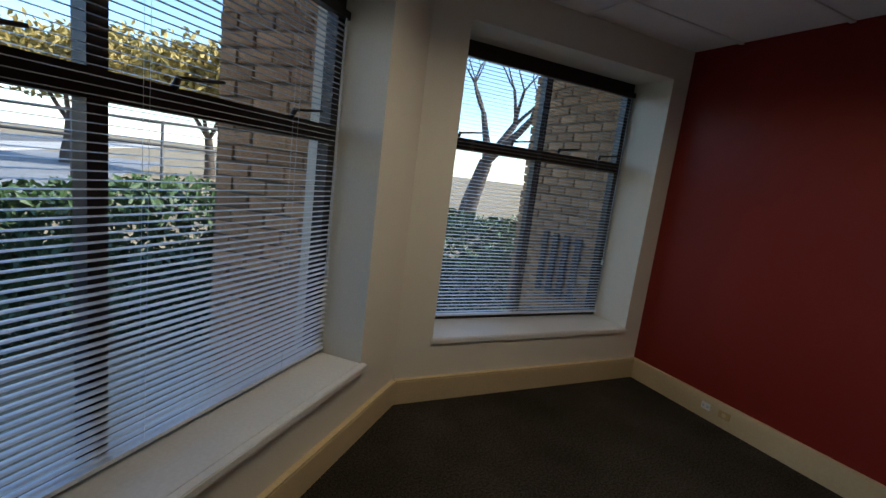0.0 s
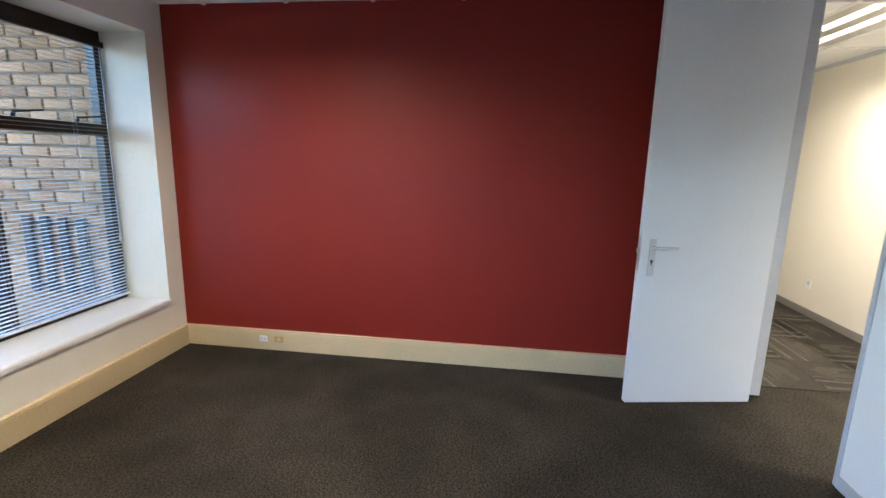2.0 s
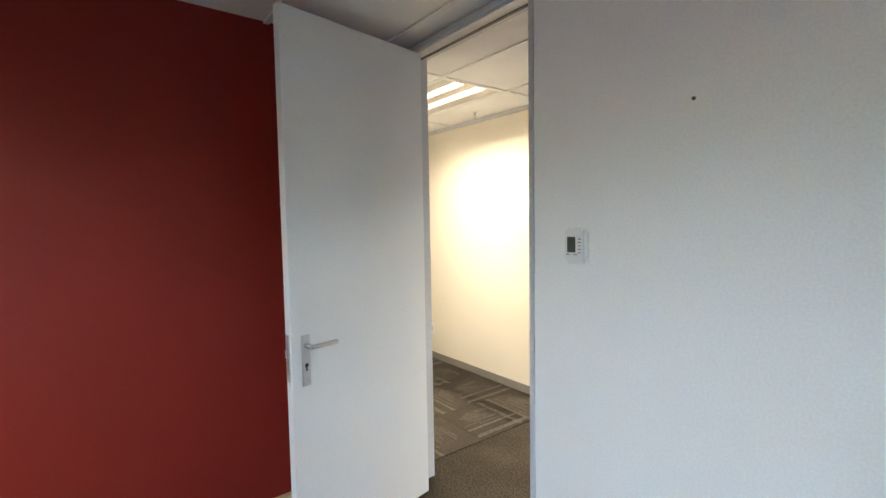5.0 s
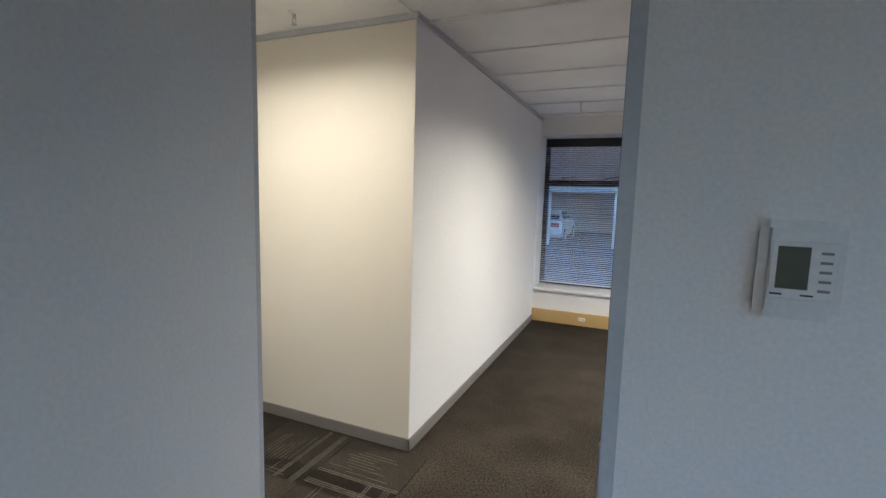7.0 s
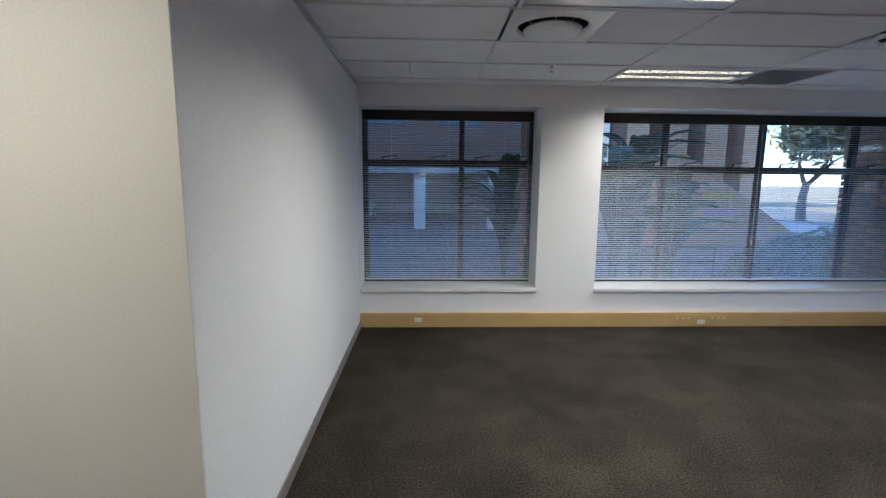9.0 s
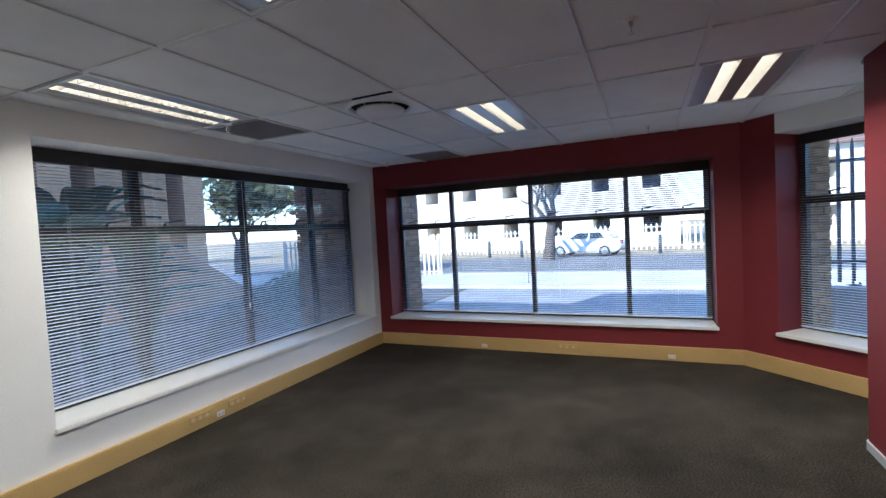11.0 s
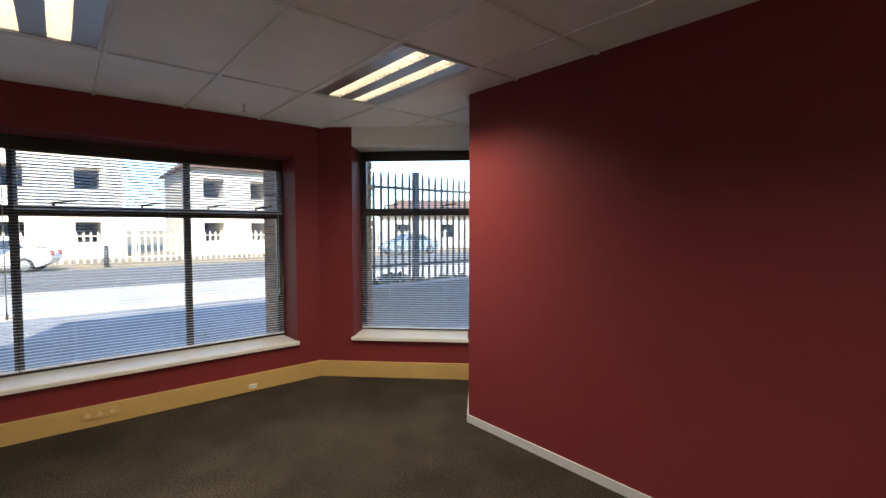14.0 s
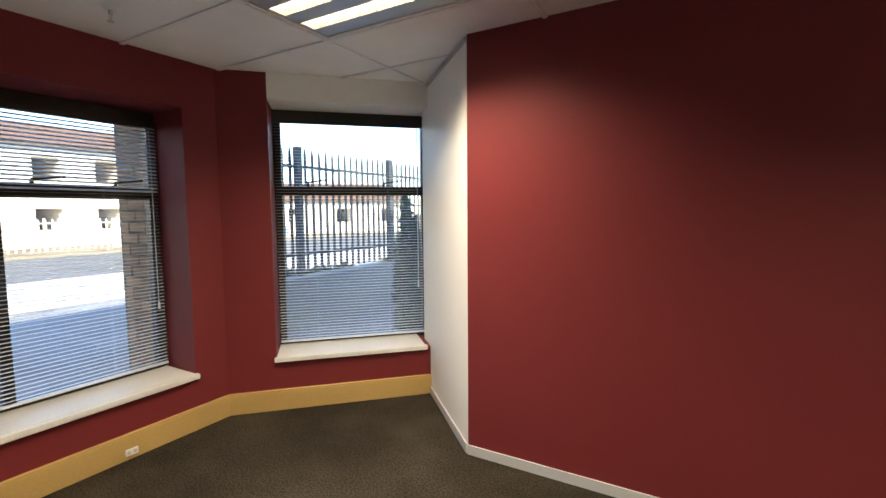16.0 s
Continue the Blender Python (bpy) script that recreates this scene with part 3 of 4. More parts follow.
def make_grille(i, j, shift=0.0):
    x, y = cell(i, j)
    x += shift
    root = empty("return_grille", pose(x, y, H), "grey metal egg-crate return air grille in the ceiling", "air vent", "air grilles")
    bm = bmesh.new()
    w = PITCH
    for a, b in (((0.012, 0.012, -0.003), (w - 0.012, 0.035, 0.01)), ((0.012, w - 0.035, -0.003), (w - 0.012, w - 0.012, 0.01)),
                 ((0.012, 0.035, -0.003), (0.035, w - 0.035, 0.01)), ((w - 0.035, 0.035, -0.003), (w - 0.012, w - 0.035, 0.01))):
        box(bm, a, b)
    part("frame", bm, M_GREY, root)
    for k in range(1, 22):
        bm = bmesh.new()
        q = 0.035 + (w - 0.07) * k / 22
        box(bm, (0.035, q - 0.002, 0.0), (w - 0.035, q + 0.002, 0.018))
        part("slat", bm, M_GREY, root)
    bm = bmesh.new()
    box(bm, (0.03, 0.03, 0.02), (w - 0.03, w - 0.03, 0.024))
    part("backing", bm, M_DARK, root)
    return root


make_grille(7, 9, 0.445)
make_grille(4, 10)


def make_sprinkler(x, y):
    root = empty("fire_sprinkler", pose(x, y, H - 0.004), "small chrome pendent fire sprinkler head under the ceiling", "sprinkler", "sprinklers")
    bm = bmesh.new()
    lathe(bm, [(0.0, -0.012), (0.022, -0.010), (0.036, 0.0)], 20)
    part("rosette", bm, M_DIFF, root)
    bm = bmesh.new()
    cyl(bm, (0, 0, -0.01), (0, 0, -0.03), 0.010, 0.009)
    for s in (-1, 1):
        cyl(bm, (s * 0.009, 0, -0.028), (s * 0.012, 0, -0.048), 0.0025, n=6)
        cyl(bm, (s * 0.012, 0, -0.048), (0, 0, -0.062), 0.0025, n=6)
    part("body", bm, M_STEEL, root)
    bm = bmesh.new()
    cyl(bm, (0, 0, -0.062), (0, 0, -0.065), 0.016)
    part("deflector", bm, M_STEEL, root)


for p in ((4.05, 3.21), (4.15, 6.24), (1.40, 3.29), (1.70, 6.20), (-0.11, 5.85), (-2.40, 3.16)):
    make_sprinkler(*p)

# hanging hook on the ceiling
bm = bmesh.new()
cyl(bm, (0, 0, 0), (0, 0, -0.09), 0.006, n=8)
cyl(bm, (0, 0, -0.09), (0.02, 0, -0.10), 0.005, n=8)
thing("ceiling_hook", bm, M_DIFF, pose(-1.24, 5.86, H - 0.002), "short white metal hook hanging from the ceiling", "hook")

# ---- door ----
bm = bmesh.new()
for a, b in (((-1.537, 1.909, 0.002), (-1.515, 2.020, 2.405)), ((-0.668, 1.909, 0.002), (-0.644, 2.020, 2.405)), ((-1.537, 1.909, 2.405), (-0.644, 2.020, 2.43))):
    box(bm, a, b)
thing("door_frame", bm, M_FRAMEGREY, None, "grey painted metal door frame in the partition", "door frame", kind="structure")
bm = bmesh.new()
box(bm, (-0.6715, 1.972, 0.004), (-0.6678, 1.990, 2.405))
box(bm, (-1.515, 1.972, 2.4015), (-0.6715, 1.990, 2.4055))
thing("door_seal", bm, M_DARK, None, "black rubber seal strip in the door frame", "seal", kind="structure")
door = empty("door_1", Matrix.Translation((-1.405, 1.90, 0)) @ pose(0, 0, 0, 0, 0, -79.5), "white flush door standing open into the office", "door", kind="structure")
bm = bmesh.new()
box(bm, (0.0, -0.042, 0.008), (0.80, 0.0, 2.385))
bevel(bm, 0.002, 1)
part("door_leaf", bm, M_DOOR, door, "white painted flush door leaf")
for side in (0.0, -0.042):
    s = 1 if side == 0 else -1
    bm = bmesh.new()
    box(bm, (0.713, min(side, side + s * 0.006), 0.815), (0.753, max(side, side + s * 0.006), 1.035))
    bevel(bm, 0.002, 1)
    plate = part("handle_plate", bm, M_STEEL, door, "brushed steel lock plate")
    bm = bmesh.new()
    cyl(bm, (0.733, side, 0.990), (0.733, side + s * 0.052, 0.990), 0.0095)
    cyl(bm, (0.733, side + s * 0.052, 0.990), (0.723, side + s * 0.056, 0.990), 0.0095)
    cyl(bm, (0.726, side + s * 0.055, 0.990), (0.606, side + s * 0.050, 0.990), 0.0095, 0.009)
    part("lever_handle", bm, M_STEEL, plate, "brushed steel lever handle")
    bm = bmesh.new()
    cyl(bm, (0.733, side + s * 0.006, 0.905), (0.733, side + s * 0.0075, 0.905), 0.009)
    box(bm, (0.730, min(side + s * 0.006, side + s * 0.0075), 0.881), (0.736, max(side + s * 0.006, side + s * 0.0075), 0.905))
    part("keyhole", bm, M_DARK, plate)
bm = bmesh.new()
box(bm, (0.80, -0.032, 0.845), (0.803, -0.010, 1.045))
box(bm, (0.803, -0.026, 0.950), (0.812, -0.016, 0.980))
part("lock_edge", bm, M_STEEL, door, "steel lock face and latch bolt")
bm = bmesh.new()
box(bm, (-0.6715, 1.925, 0.88), (-0.6675, 1.945, 1.08))
thing("strike_plate", bm, M_STEEL, None, "steel strike plate on the grey door frame", "strike plate")

# thermostat and fixings on the white partition
th = empty("thermostat", Matrix.Translation((-0.432, 1.915, 1.408)) @ pose(0, 0, 0, 90, 0, 0), "white wall thermostat with small green-grey display", "thermostat")
bm = bmesh.new()
box(bm, (-0.049, -0.068, 0.0), (0.049, 0.068, 0.026))
bevel(bm, 0.012, 4)
part("body", bm, M_PLASTIC, th, "white plastic body")
bm = bmesh.new()
box(bm, (-0.036, -0.038, 0.0255), (0.038, 0.040, 0.0285))
bevel(bm, 0.001, 1)
part("cover", bm, M_PLASTIC, th)
bm = bmesh.new()
box(bm, (-0.029, -0.024, 0.0285), (0.007, 0.033, 0.0292))
part("display", bm, M_LCD, th, "green-grey liquid crystal display")
for k in range(5):
    bm = bmesh.new()
    box(bm, (0.018, 0.024 - k * 0.0125, 0.0285), (0.031, 0.0275 - k * 0.0125, 0.0300))
    part("button", bm, M_BUTTON, th, "small grey button")
for x in (-0.034, 0.0):
    bm = bmesh.new()
    box(bm, (x, -0.033, 0.0285), (x + 0.014, -0.0305, 0.0290))
    part("mark", bm, M_DARK, th)
for x, z in ((-0.03, 1.856), (0.414, 1.860)):
    bm = bmesh.new()
    cyl(bm, (0, 0, 0), (0, -0.008, 0), 0.006, 0.004)
    thing("wall_plug", bm, M_DARK, pose(x, 1.915, z), "dark screw plug stuck in the white partition", "screw", "wall plugs")


def socket(p0, p1, s, z, w, h, label, holes=2, face=0.034, dark=False):
    root = empty("wall_socket", along(p0, p1) @ pose(s, face - 0.001, z), label, "socket", "wall sockets")
    bm = bmesh.new()
    box(bm, (-w / 2, 0, -h / 2), (w / 2, 0.009, h / 2))
    bevel(bm, 0.002, 1)
    part("plate", bm, M_TAN if dark else M_PLASTIC, root)
    for k in range(holes):
        bm = bmesh.new()
        x = (k + 0.5) / holes * w - w / 2
        cyl(bm, (x, 0.0085, 0), (x, 0.0105, 0), min(h, w / holes) * 0.28, n=14)
        part("outlet", bm, M_FRAMEGREY if not dark else M_TAN_A, root)
    return root


RW0, RW1 = (-1.64, 1.9), (-1.64, -2.06)
socket(RW0, RW1, 1.9 + 1.44, 0.095, 0.06, 0.045, "white data socket on the beige trunking")
socket(RW0, RW1, 1.9 + 1.315, 0.095, 0.075, 0.05, "beige power socket on the trunking", 1, dark=True)
socket(N0, N1, 4.52 + 1.188, 0.085, 0.075, 0.04, "white double data socket on the tan trunking")
socket(N0, N1, 4.52 - 1.62, 0.10, 0.19, 0.06, "beige power socket on the tan trunking", 3, dark=True)
socket(N0, N1, 4.52 - 1.82, 0.055, 0.075, 0.04, "white double data socket on the tan trunking")
socket(N0, N1, 4.52 - 2.0, 0.10, 0.19, 0.06, "beige power socket on the tan trunking", 3, dark=True)
socket(E0, E1, 5.17 - 2.38, 0.05, 0.07, 0.04, "white double data socket on the tan trunking")
socket(E0, E1, 3.05 - 2.38, 0.05, 0.07, 0.04, "white double data socket on the tan trunking")
socket(E0, E1, 4.15 - 2.38, 0.095, 0.22, 0.06, "beige power socket on the tan trunking", 3, dark=True)
socket((-5.2, 3.4), (-1.79, 3.4), 1.2, 0.33, 0.08, 0.11, "white power socket low on the corridor wall", 1, face=0.0).matrix_world = along((-1.79, 3.4), (-5.2, 3.4)) @ pose(1.62, -0.001, 0.33)

# ---- outside ----
bm = bmesh.new()
box(bm, (-400, -400, GROUND - 0.3), (400, 400, GROUND))
thing("ground", bm, M_SOIL, None, "dry winter grass and bare soil", "ground", kind="structure")
bm = bmesh.new()
box(bm, (16.6, -120, GROUND + 0.004), (26.0, 120, GROUND + 0.03))
thing("road", bm, M_ASPHALT, None, "grey worn asphalt street", "road", kind="structure")
bm = bmesh.new()
box(bm, (12.8, -120, GROUND + 0.004), (16.3, 120, GROUND + 0.12))
thing("pavement", bm, M_PAVE, None, "sunlit pale concrete pavement", "pavement", kind="structure")
bm = bmesh.new()
box(bm, (16.3, -120, GROUND + 0.004), (16.6, 120, GROUND + 0.15))
thing("kerb", bm, M_CONC, None, "grey concrete kerb beside the street", "kerb", kind="structure")
# court paving, its shade painted in by a darker colour
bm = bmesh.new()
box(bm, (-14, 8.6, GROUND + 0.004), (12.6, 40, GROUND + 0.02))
thing("court_paving", bm, M_COURTYARD, None, "grey paved parking court with shade put into its colour", "pavement", kind="structure")

# forecourt, toned darker up to the pavement to stand for shade
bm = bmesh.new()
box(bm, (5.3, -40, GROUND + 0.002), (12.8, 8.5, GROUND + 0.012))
thing("garden_path", bm, M_COURT, None, "grey paved forecourt beside the building, toned down for shade", "pavement", kind="structure")


def tree(name, m, height, trunk_r, seed, leaves, leaf_mat, label, leaf=0.09, spread=1.0, depth=5, fork=0.35):
    rnd = random.Random(seed)
    root = empty(name, m, label, "tree")
    bm = bmesh.new()
    tips = []

    def limb(p, d, r, ln, level):
        q = p
        for k in range(3):
            d = (d + Vector((rnd.uniform(-1, 1), rnd.uniform(-1, 1), rnd.uniform(-0.4, 0.6))) * 0.16).normalized()
            e = q + d * ln / 3
            cyl(bm, q, e, r, r * 0.86, 9 if level < 2 else 5, caps=False)
            r *= 0.86
            q = e
        if level >= depth or r < 0.006:
            tips.append(q)
            return
        for k in range(3 if level < 2 else 2):
            a = rnd.uniform(0, 2 * math.pi) + k * 2.1
            side = Vector((math.cos(a), math.sin(a), rnd.uniform(0.1, 0.7))) * spread
            limb(q, (d * 0.75 + side * 0.7).normalized(), r * rnd.uniform(0.62, 0.78), ln * rnd.uniform(0.62, 0.85), level + 1)
        if level >= 2:
            tips.append(q)

    limb(Vector((0, 0, -0.05)), Vector((rnd.uniform(-0.1, 0.1), rnd.uniform(-0.1, 0.1), 1)), trunk_r, height * fork, 0)
    part("trunk", bm, M_BARK, root, "grey-brown branching trunk")
    if leaves:
        bm = bmesh.new()
        for k in range(leaves):
            c = rnd.choice(tips) + Vector((rnd.gauss(0, 1), rnd.gauss(0, 1), rnd.gauss(0, 0.8))) * height * 0.06
            leaf_card(bm, c, leaf * rnd.uniform(0.6, 1.5), rnd)
        part("crown", bm, leaf_mat, root, "crown of small leaves with gaps")
    return root


def leaf_card(bm, c, s, rnd):
    a = Vector((rnd.gauss(0, 1), rnd.gauss(0, 1), rnd.gauss(0, 1))).normalized()
    b = a.orthogonal().normalized()
    n = a.cross(b) * s * 0.18
    bm.faces.new([bm.verts.new(c + v) for v in (a * s, b * s * 0.45 + n, a * -s, b * s * -0.45 + n)])


def hedge(x0, y0, x1, y1, w, h, n, seed, label):
    rnd = random.Random(seed)
    bm = bmesh.new()
    u = Vector((x1 - x0, y1 - y0, 0))
    side = Vector((-u.y, u.x, 0)).normalized()
    for k in range(n):
        t = rnd.random()
        bulge = 0.85 + 0.22 * math.sin(t * 23 + seed) * math.sin(t * 9)
        a = rnd.uniform(0, math.pi)
        r = math.sqrt(rnd.uniform(0.35, 1))
        c = Vector((x0, y0, GROUND)) + u * t + side * math.cos(a) * w * 0.5 * r + Vector((0, 0, (0.15 + 0.85 * math.sin(a) * r) * h * bulge))
        leaf_card(bm, c, rnd.uniform(0.05, 0.11), rnd)
    return thing("hedge", bm, M_LEAF, None, label, "hedge", kind="stuff")


# south garden behind the small office
hedge(-9, -7.5, 9, -6.0, 2.2, 1.35, 15000, 3, "dense dark green garden hedge in shade")
hedge(-4, -5.4, 5, -4.6, 1.8, 0.9, 9000, 5, "low dark green shrubs outside the window")
hedge(7.6, -9, 9.4, 0.0, 1.2, 0.8, 5000, 8, "low green shrubs along the fence")
hedge(4.5, 9.2, 9.5, 12.5, 1.8, 1.0, 6000, 11, "green shrubs in the court bed")
hedge(-3, 8.9, 1.2, 9.2, 0.7, 0.35, 2500, 12, "low edging plants under the window")


def fence(name, p0, p1, n, zb, zt, material, label, bar=0.035, rails=(0.15, 0.85), posts=4):
    root = empty(name, along(p0, p1, 0), label, "fence")
    ln = length(p0, p1)
    me = None
    for k in range(n):
        if me is None:
            bm = bmesh.new()
            prism(bm, [(-bar, zb), (bar, zb), (bar, zt - 0.12), (0, zt), (-bar, zt - 0.12)], -0.012, 0.012)
            me = mesh_of("pale", bm, material)
        ob = new("pale", me)
        ob.parent = root
        ob.matrix_local = pose(ln * (k + 0.5) / n, 0, random.uniform(-0.015, 0.015))
    for r in rails:
        bm = bmesh.new()
        z = zb + (zt - zb) * r
        box(bm, (0, -0.045, z - 0.025), (ln, -0.013, z + 0.025))
        part("rail", bm, material, root)
    for k in range(posts + 1):
        bm = bmesh.new()
        s = ln * k / posts
        box(bm, (s - 0.05, -0.15, GROUND - 0.05), (s + 0.05, -0.047, zt))
        part("post", bm, material, root)
    return root


fence("palisade_fence", (7.6, 1.4), (7.2, -13.0), 90, 0.45, 2.55, M_PALISADE, "dark steel palisade fence on a low wall", 0.022, posts=6)
bm = bmesh.new()
box(bm, (7.15, -13.0, GROUND - 0.02), (7.14 + 0.35, 1.4, 0.42))
thing("low_wall", bm, M_CONC, None, "low grey concrete wall under the fence", "wall")
fence("picket_fence", (31.0, -22.0), (31.0, 24.0), 150, GROUND, 1.3, M_WALLOUT, "white steel palisade fence across the street", 0.05, posts=14)
fence("court_fence", (16.0, 11.0), (13.6, 17.0), 34, GROUND, 1.4, M_WALLOUT, "white picket fence beside the street", 0.04, posts=3)
# south boundary: wall and handrail
rail = empty("railing", pose(-2, -11, 0), "dark steel handrail behind the hedge", "railing")
for z in (1.25, 1.72):
    bm = bmesh.new()
    cyl(bm, (0, 0, z), (15, 0, z), 0.03, n=8)
    part("rail", bm, M_PALISADE, rail)
for k in range(11):
    bm = bmesh.new()
    cyl(bm, (k * 1.5, 0, GROUND), (k * 1.5, 0, 1.72), 0.03, n=8)
    part("post", bm, M_PALISADE, rail)
# trees
tree("street_tree", pose(24.0, 8.2, GROUND), 9.0, 0.36, 4, 0, M_LEAF_DRY, "bare branching winter street tree beside a car", 0.10, 1.2, 5, 0.22)
tree("garden_tree", pose(-6.2, -13.6, GROUND), 7.5, 0.36, 9, 0, M_LEAF, "dark bare forked tree behind the hedge", 0.1, 0.9, 5, 0.33)
for x, y, s in ((2.0, -27, 21), (8.5, -29, 22), (15, -26, 24)):
    tree("far_tree", pose(x, y, GROUND), 8.5, 0.3, s, 6500, M_LEAF_DRY, "tree with yellow autumn leaves beyond the garden", 0.19, 1.0, 4, 0.25)
for x, y, s in ((41, 13, 31), (42, 24, 32)):
    tree("far_tree", pose(x, y, GROUND), 7.0, 0.25, s, 3000, M_LEAF_DRY, "tree with yellow leaves across the street", 0.28, 1.0, 4, 0.25)
tree("far_tree", pose(17.5, 24.0, GROUND), 7.5, 0.25, 40, 3600, M_LEAF_DRY, "tree with yellow leaves beyond the court", 0.26, 1.0, 4, 0.25)


def broad_plant(m, n, height, seed, label):
    """A clump of large paddle leaves on long stalks."""
    rnd = random.Random(seed)
    root = empty("broadleaf_plant", m, label, "plant", "broadleaf plants")
    for k in range(n):
        bm = bmesh.new()
        a = rnd.uniform(0, 2 * math.pi)
        out = Vector((math.cos(a), math.sin(a), 0))
        h = height * rnd.uniform(0.5, 1.0)
        rows = []
        side = Vector((-out.y, out.x, 0))
        reach = rnd.uniform(0.5, 1.1)
        for i in range(8):
            t = i / 7
            p = out * (0.1 + reach * t * t) + Vector((0, 0, h * (0.35 + 0.75 * t - 0.45 * t * t)))
            w = 0.17 * math.sin(math.pi * min(1, 0.05 + t * 0.95)) ** 0.8 + 0.004
            rows.append([bm.verts.new(p - side * w), bm.verts.new(p - Vector((0, 0, 0.03))), bm.verts.new(p + side * w)])
        for r0, r1 in zip(rows, rows[1:]):
            for i in range(2):
                bm.faces.new((r0[i], r0[i + 1], r1[i + 1], r1[i]))
        cyl(bm, (0, 0, -0.02), out * 0.1 + Vector((0, 0, h * 0.35)), 0.02, 0.014, 6)
        part("leaf", bm, M_LEAF, root)
    return root


for x, y, hh, s in ((2.0, 9.4, 3.9, 51), (2.6, 10.0, 4.3, 52), (2.9, 9.4, 3.4, 53), (0.35, 10.4, 3.9, 55)):
    broad_plant(pose(x, y, GROUND), 26, hh, s, "large dark green paddle-leaf plant in the court bed")
hedge(4.62, -1.06, 5.14, -0.58, 0.8, 2.0, 3500, 14, "tall leafy shrub growing beside the window")


def car(m, paint, label):
    """A four-door saloon, x forwards."""
    root = empty("car", m, label, "car", "parked cars")
    low = [(-2.15, 0.45), (-2.18, 0.75), (-2.05, 0.98), (-1.30, 1.02), (1.05, 0.98), (1.85, 0.86), (2.12, 0.68), (2.15, 0.40), (1.8, 0.24), (-1.8, 0.24)]
    bm = bmesh.new()
    prism(bm, low, -0.84, 0.84)
    bevel(bm, 0.07, 3)
    part("body", bm, paint, root)
    bm = bmesh.new()
    a = [bm.verts.new((x, y, z)) for x, y, z in ((-1.75, -0.76, 0.99), (1.15, -0.76, 0.96), (0.35, -0.58, 1.42), (-1.05, -0.58, 1.43), (-1.75, 0.76, 0.99), (1.15, 0.76, 0.96), (0.35, 0.58, 1.42), (-1.05, 0.58, 1.43))]
    for f in ((0, 1, 2, 3), (5, 4, 7, 6), (1, 5, 6, 2), (4, 0, 3, 7), (3, 2, 6, 7), (0, 4, 5, 1)):
        bm.faces.new([a[i] for i in f])
    bevel(bm, 0.06, 3)
    part("cabin", bm, paint, root)
    for s in (-1, 1):
        for x0, x1, x2, x3 in ((-1.30, -0.42, -0.40, -0.98), (-0.34, 0.80, 0.28, -0.34)):
            bm = bmesh.new()
            pts = [(x0, s * 0.752, 1.03), (x1, s * 0.752, 1.02), (x2, s * 0.612, 1.36), (x3, s * 0.612, 1.36)]
            v = [bm.verts.new(p) for p in pts] + [bm.verts.new((x, y - s * 0.03, z)) for x, y, z in pts]
            bm.faces.new(v[:4])
            for i in range(4):
                j = (i + 1) % 4
                bm.faces.new((v[i], v[j], v[j + 4], v[i + 4]))
            part("side_window", bm, M_CARGLASS, root)
        for x in (-1.3, 1.32):
            bm = bmesh.new()
            lathe(bm, [(0.20, -0.09), (0.30, -0.09), (0.315, -0.05), (0.315, 0.05), (0.30, 0.09), (0.20, 0.09)], 28)
            wheel = part("wheel", bm, M_RUBBER, root, "", pose(x, s * 0.80, 0.315, 90, 0, 0))
            bm = bmesh.new()
            lathe(bm, [(0.0, -0.095), (0.05, -0.10), (0.06, -0.08)], 16)
            lathe(bm, [(0.18, -0.09), (0.205, -0.092), (0.205, 0.092), (0.18, 0.09), (0.18, -0.09)], 28)
            for k in range(7):
                t = 2 * math.pi * k / 7
                for zz in (-0.085, 0.085):
                    cyl(bm, (0.03 * math.cos(t), 0.03 * math.sin(t), zz), (0.19 * math.cos(t), 0.19 * math.sin(t), zz), 0.022, 0.016, 6)
            part("rim", bm, M_STEEL, wheel, "alloy spoke rim")
        bm = bmesh.new()
        box(bm, (-2.19, s * 0.55 - 0.17, 0.70), (-2.08, s * 0.55 + 0.17, 0.90))
        part("tail_light", bm, M_LAMPRED, root)
        bm = bmesh.new()
        box(bm, (2.02, s * 0.55 - 0.16, 0.62), (2.13, s * 0.55 + 0.16, 0.76))
        part("headlight", bm, M_PLASTIC, root)
    for x0, x1, label2 in ((1.10, 0.42, "windscreen"), (-1.70, -1.10, "rear_window")):
        bm = bmesh.new()
        d = 0.02 if x0 > 0 else -0.02
        v = [bm.verts.new(p) for p in ((x0 + d, -0.66, 1.03), (x0 + d, 0.66, 1.03), (x1 + d, 0.54, 1.37), (x1 + d, -0.54, 1.37), (x0 - d, -0.66, 1.0), (x0 - d, 0.66, 1.0), (x1 - d, 0.54, 1.34), (x1 - d, -0.54, 1.34))]
        for f in ((0, 1, 2, 3), (4, 5, 6, 7), (0, 1, 5, 4), (1, 2, 6, 5), (2, 3, 7, 6), (3, 0, 4, 7)):
            bm.faces.new([v[i] for i in f])
        part(label2, bm, M_CARGLASS, root)
    return root


car(pose(27.0, 6.5, GROUND + 0.004, 0, 0, 76), M_CARWHITE, "white four-door saloon parked across the street")
car(pose(27.0, -15.0, GROUND + 0.004, 0, 0, 86), M_CARSILVER, "silver-blue saloon parked beyond the palisade fence")
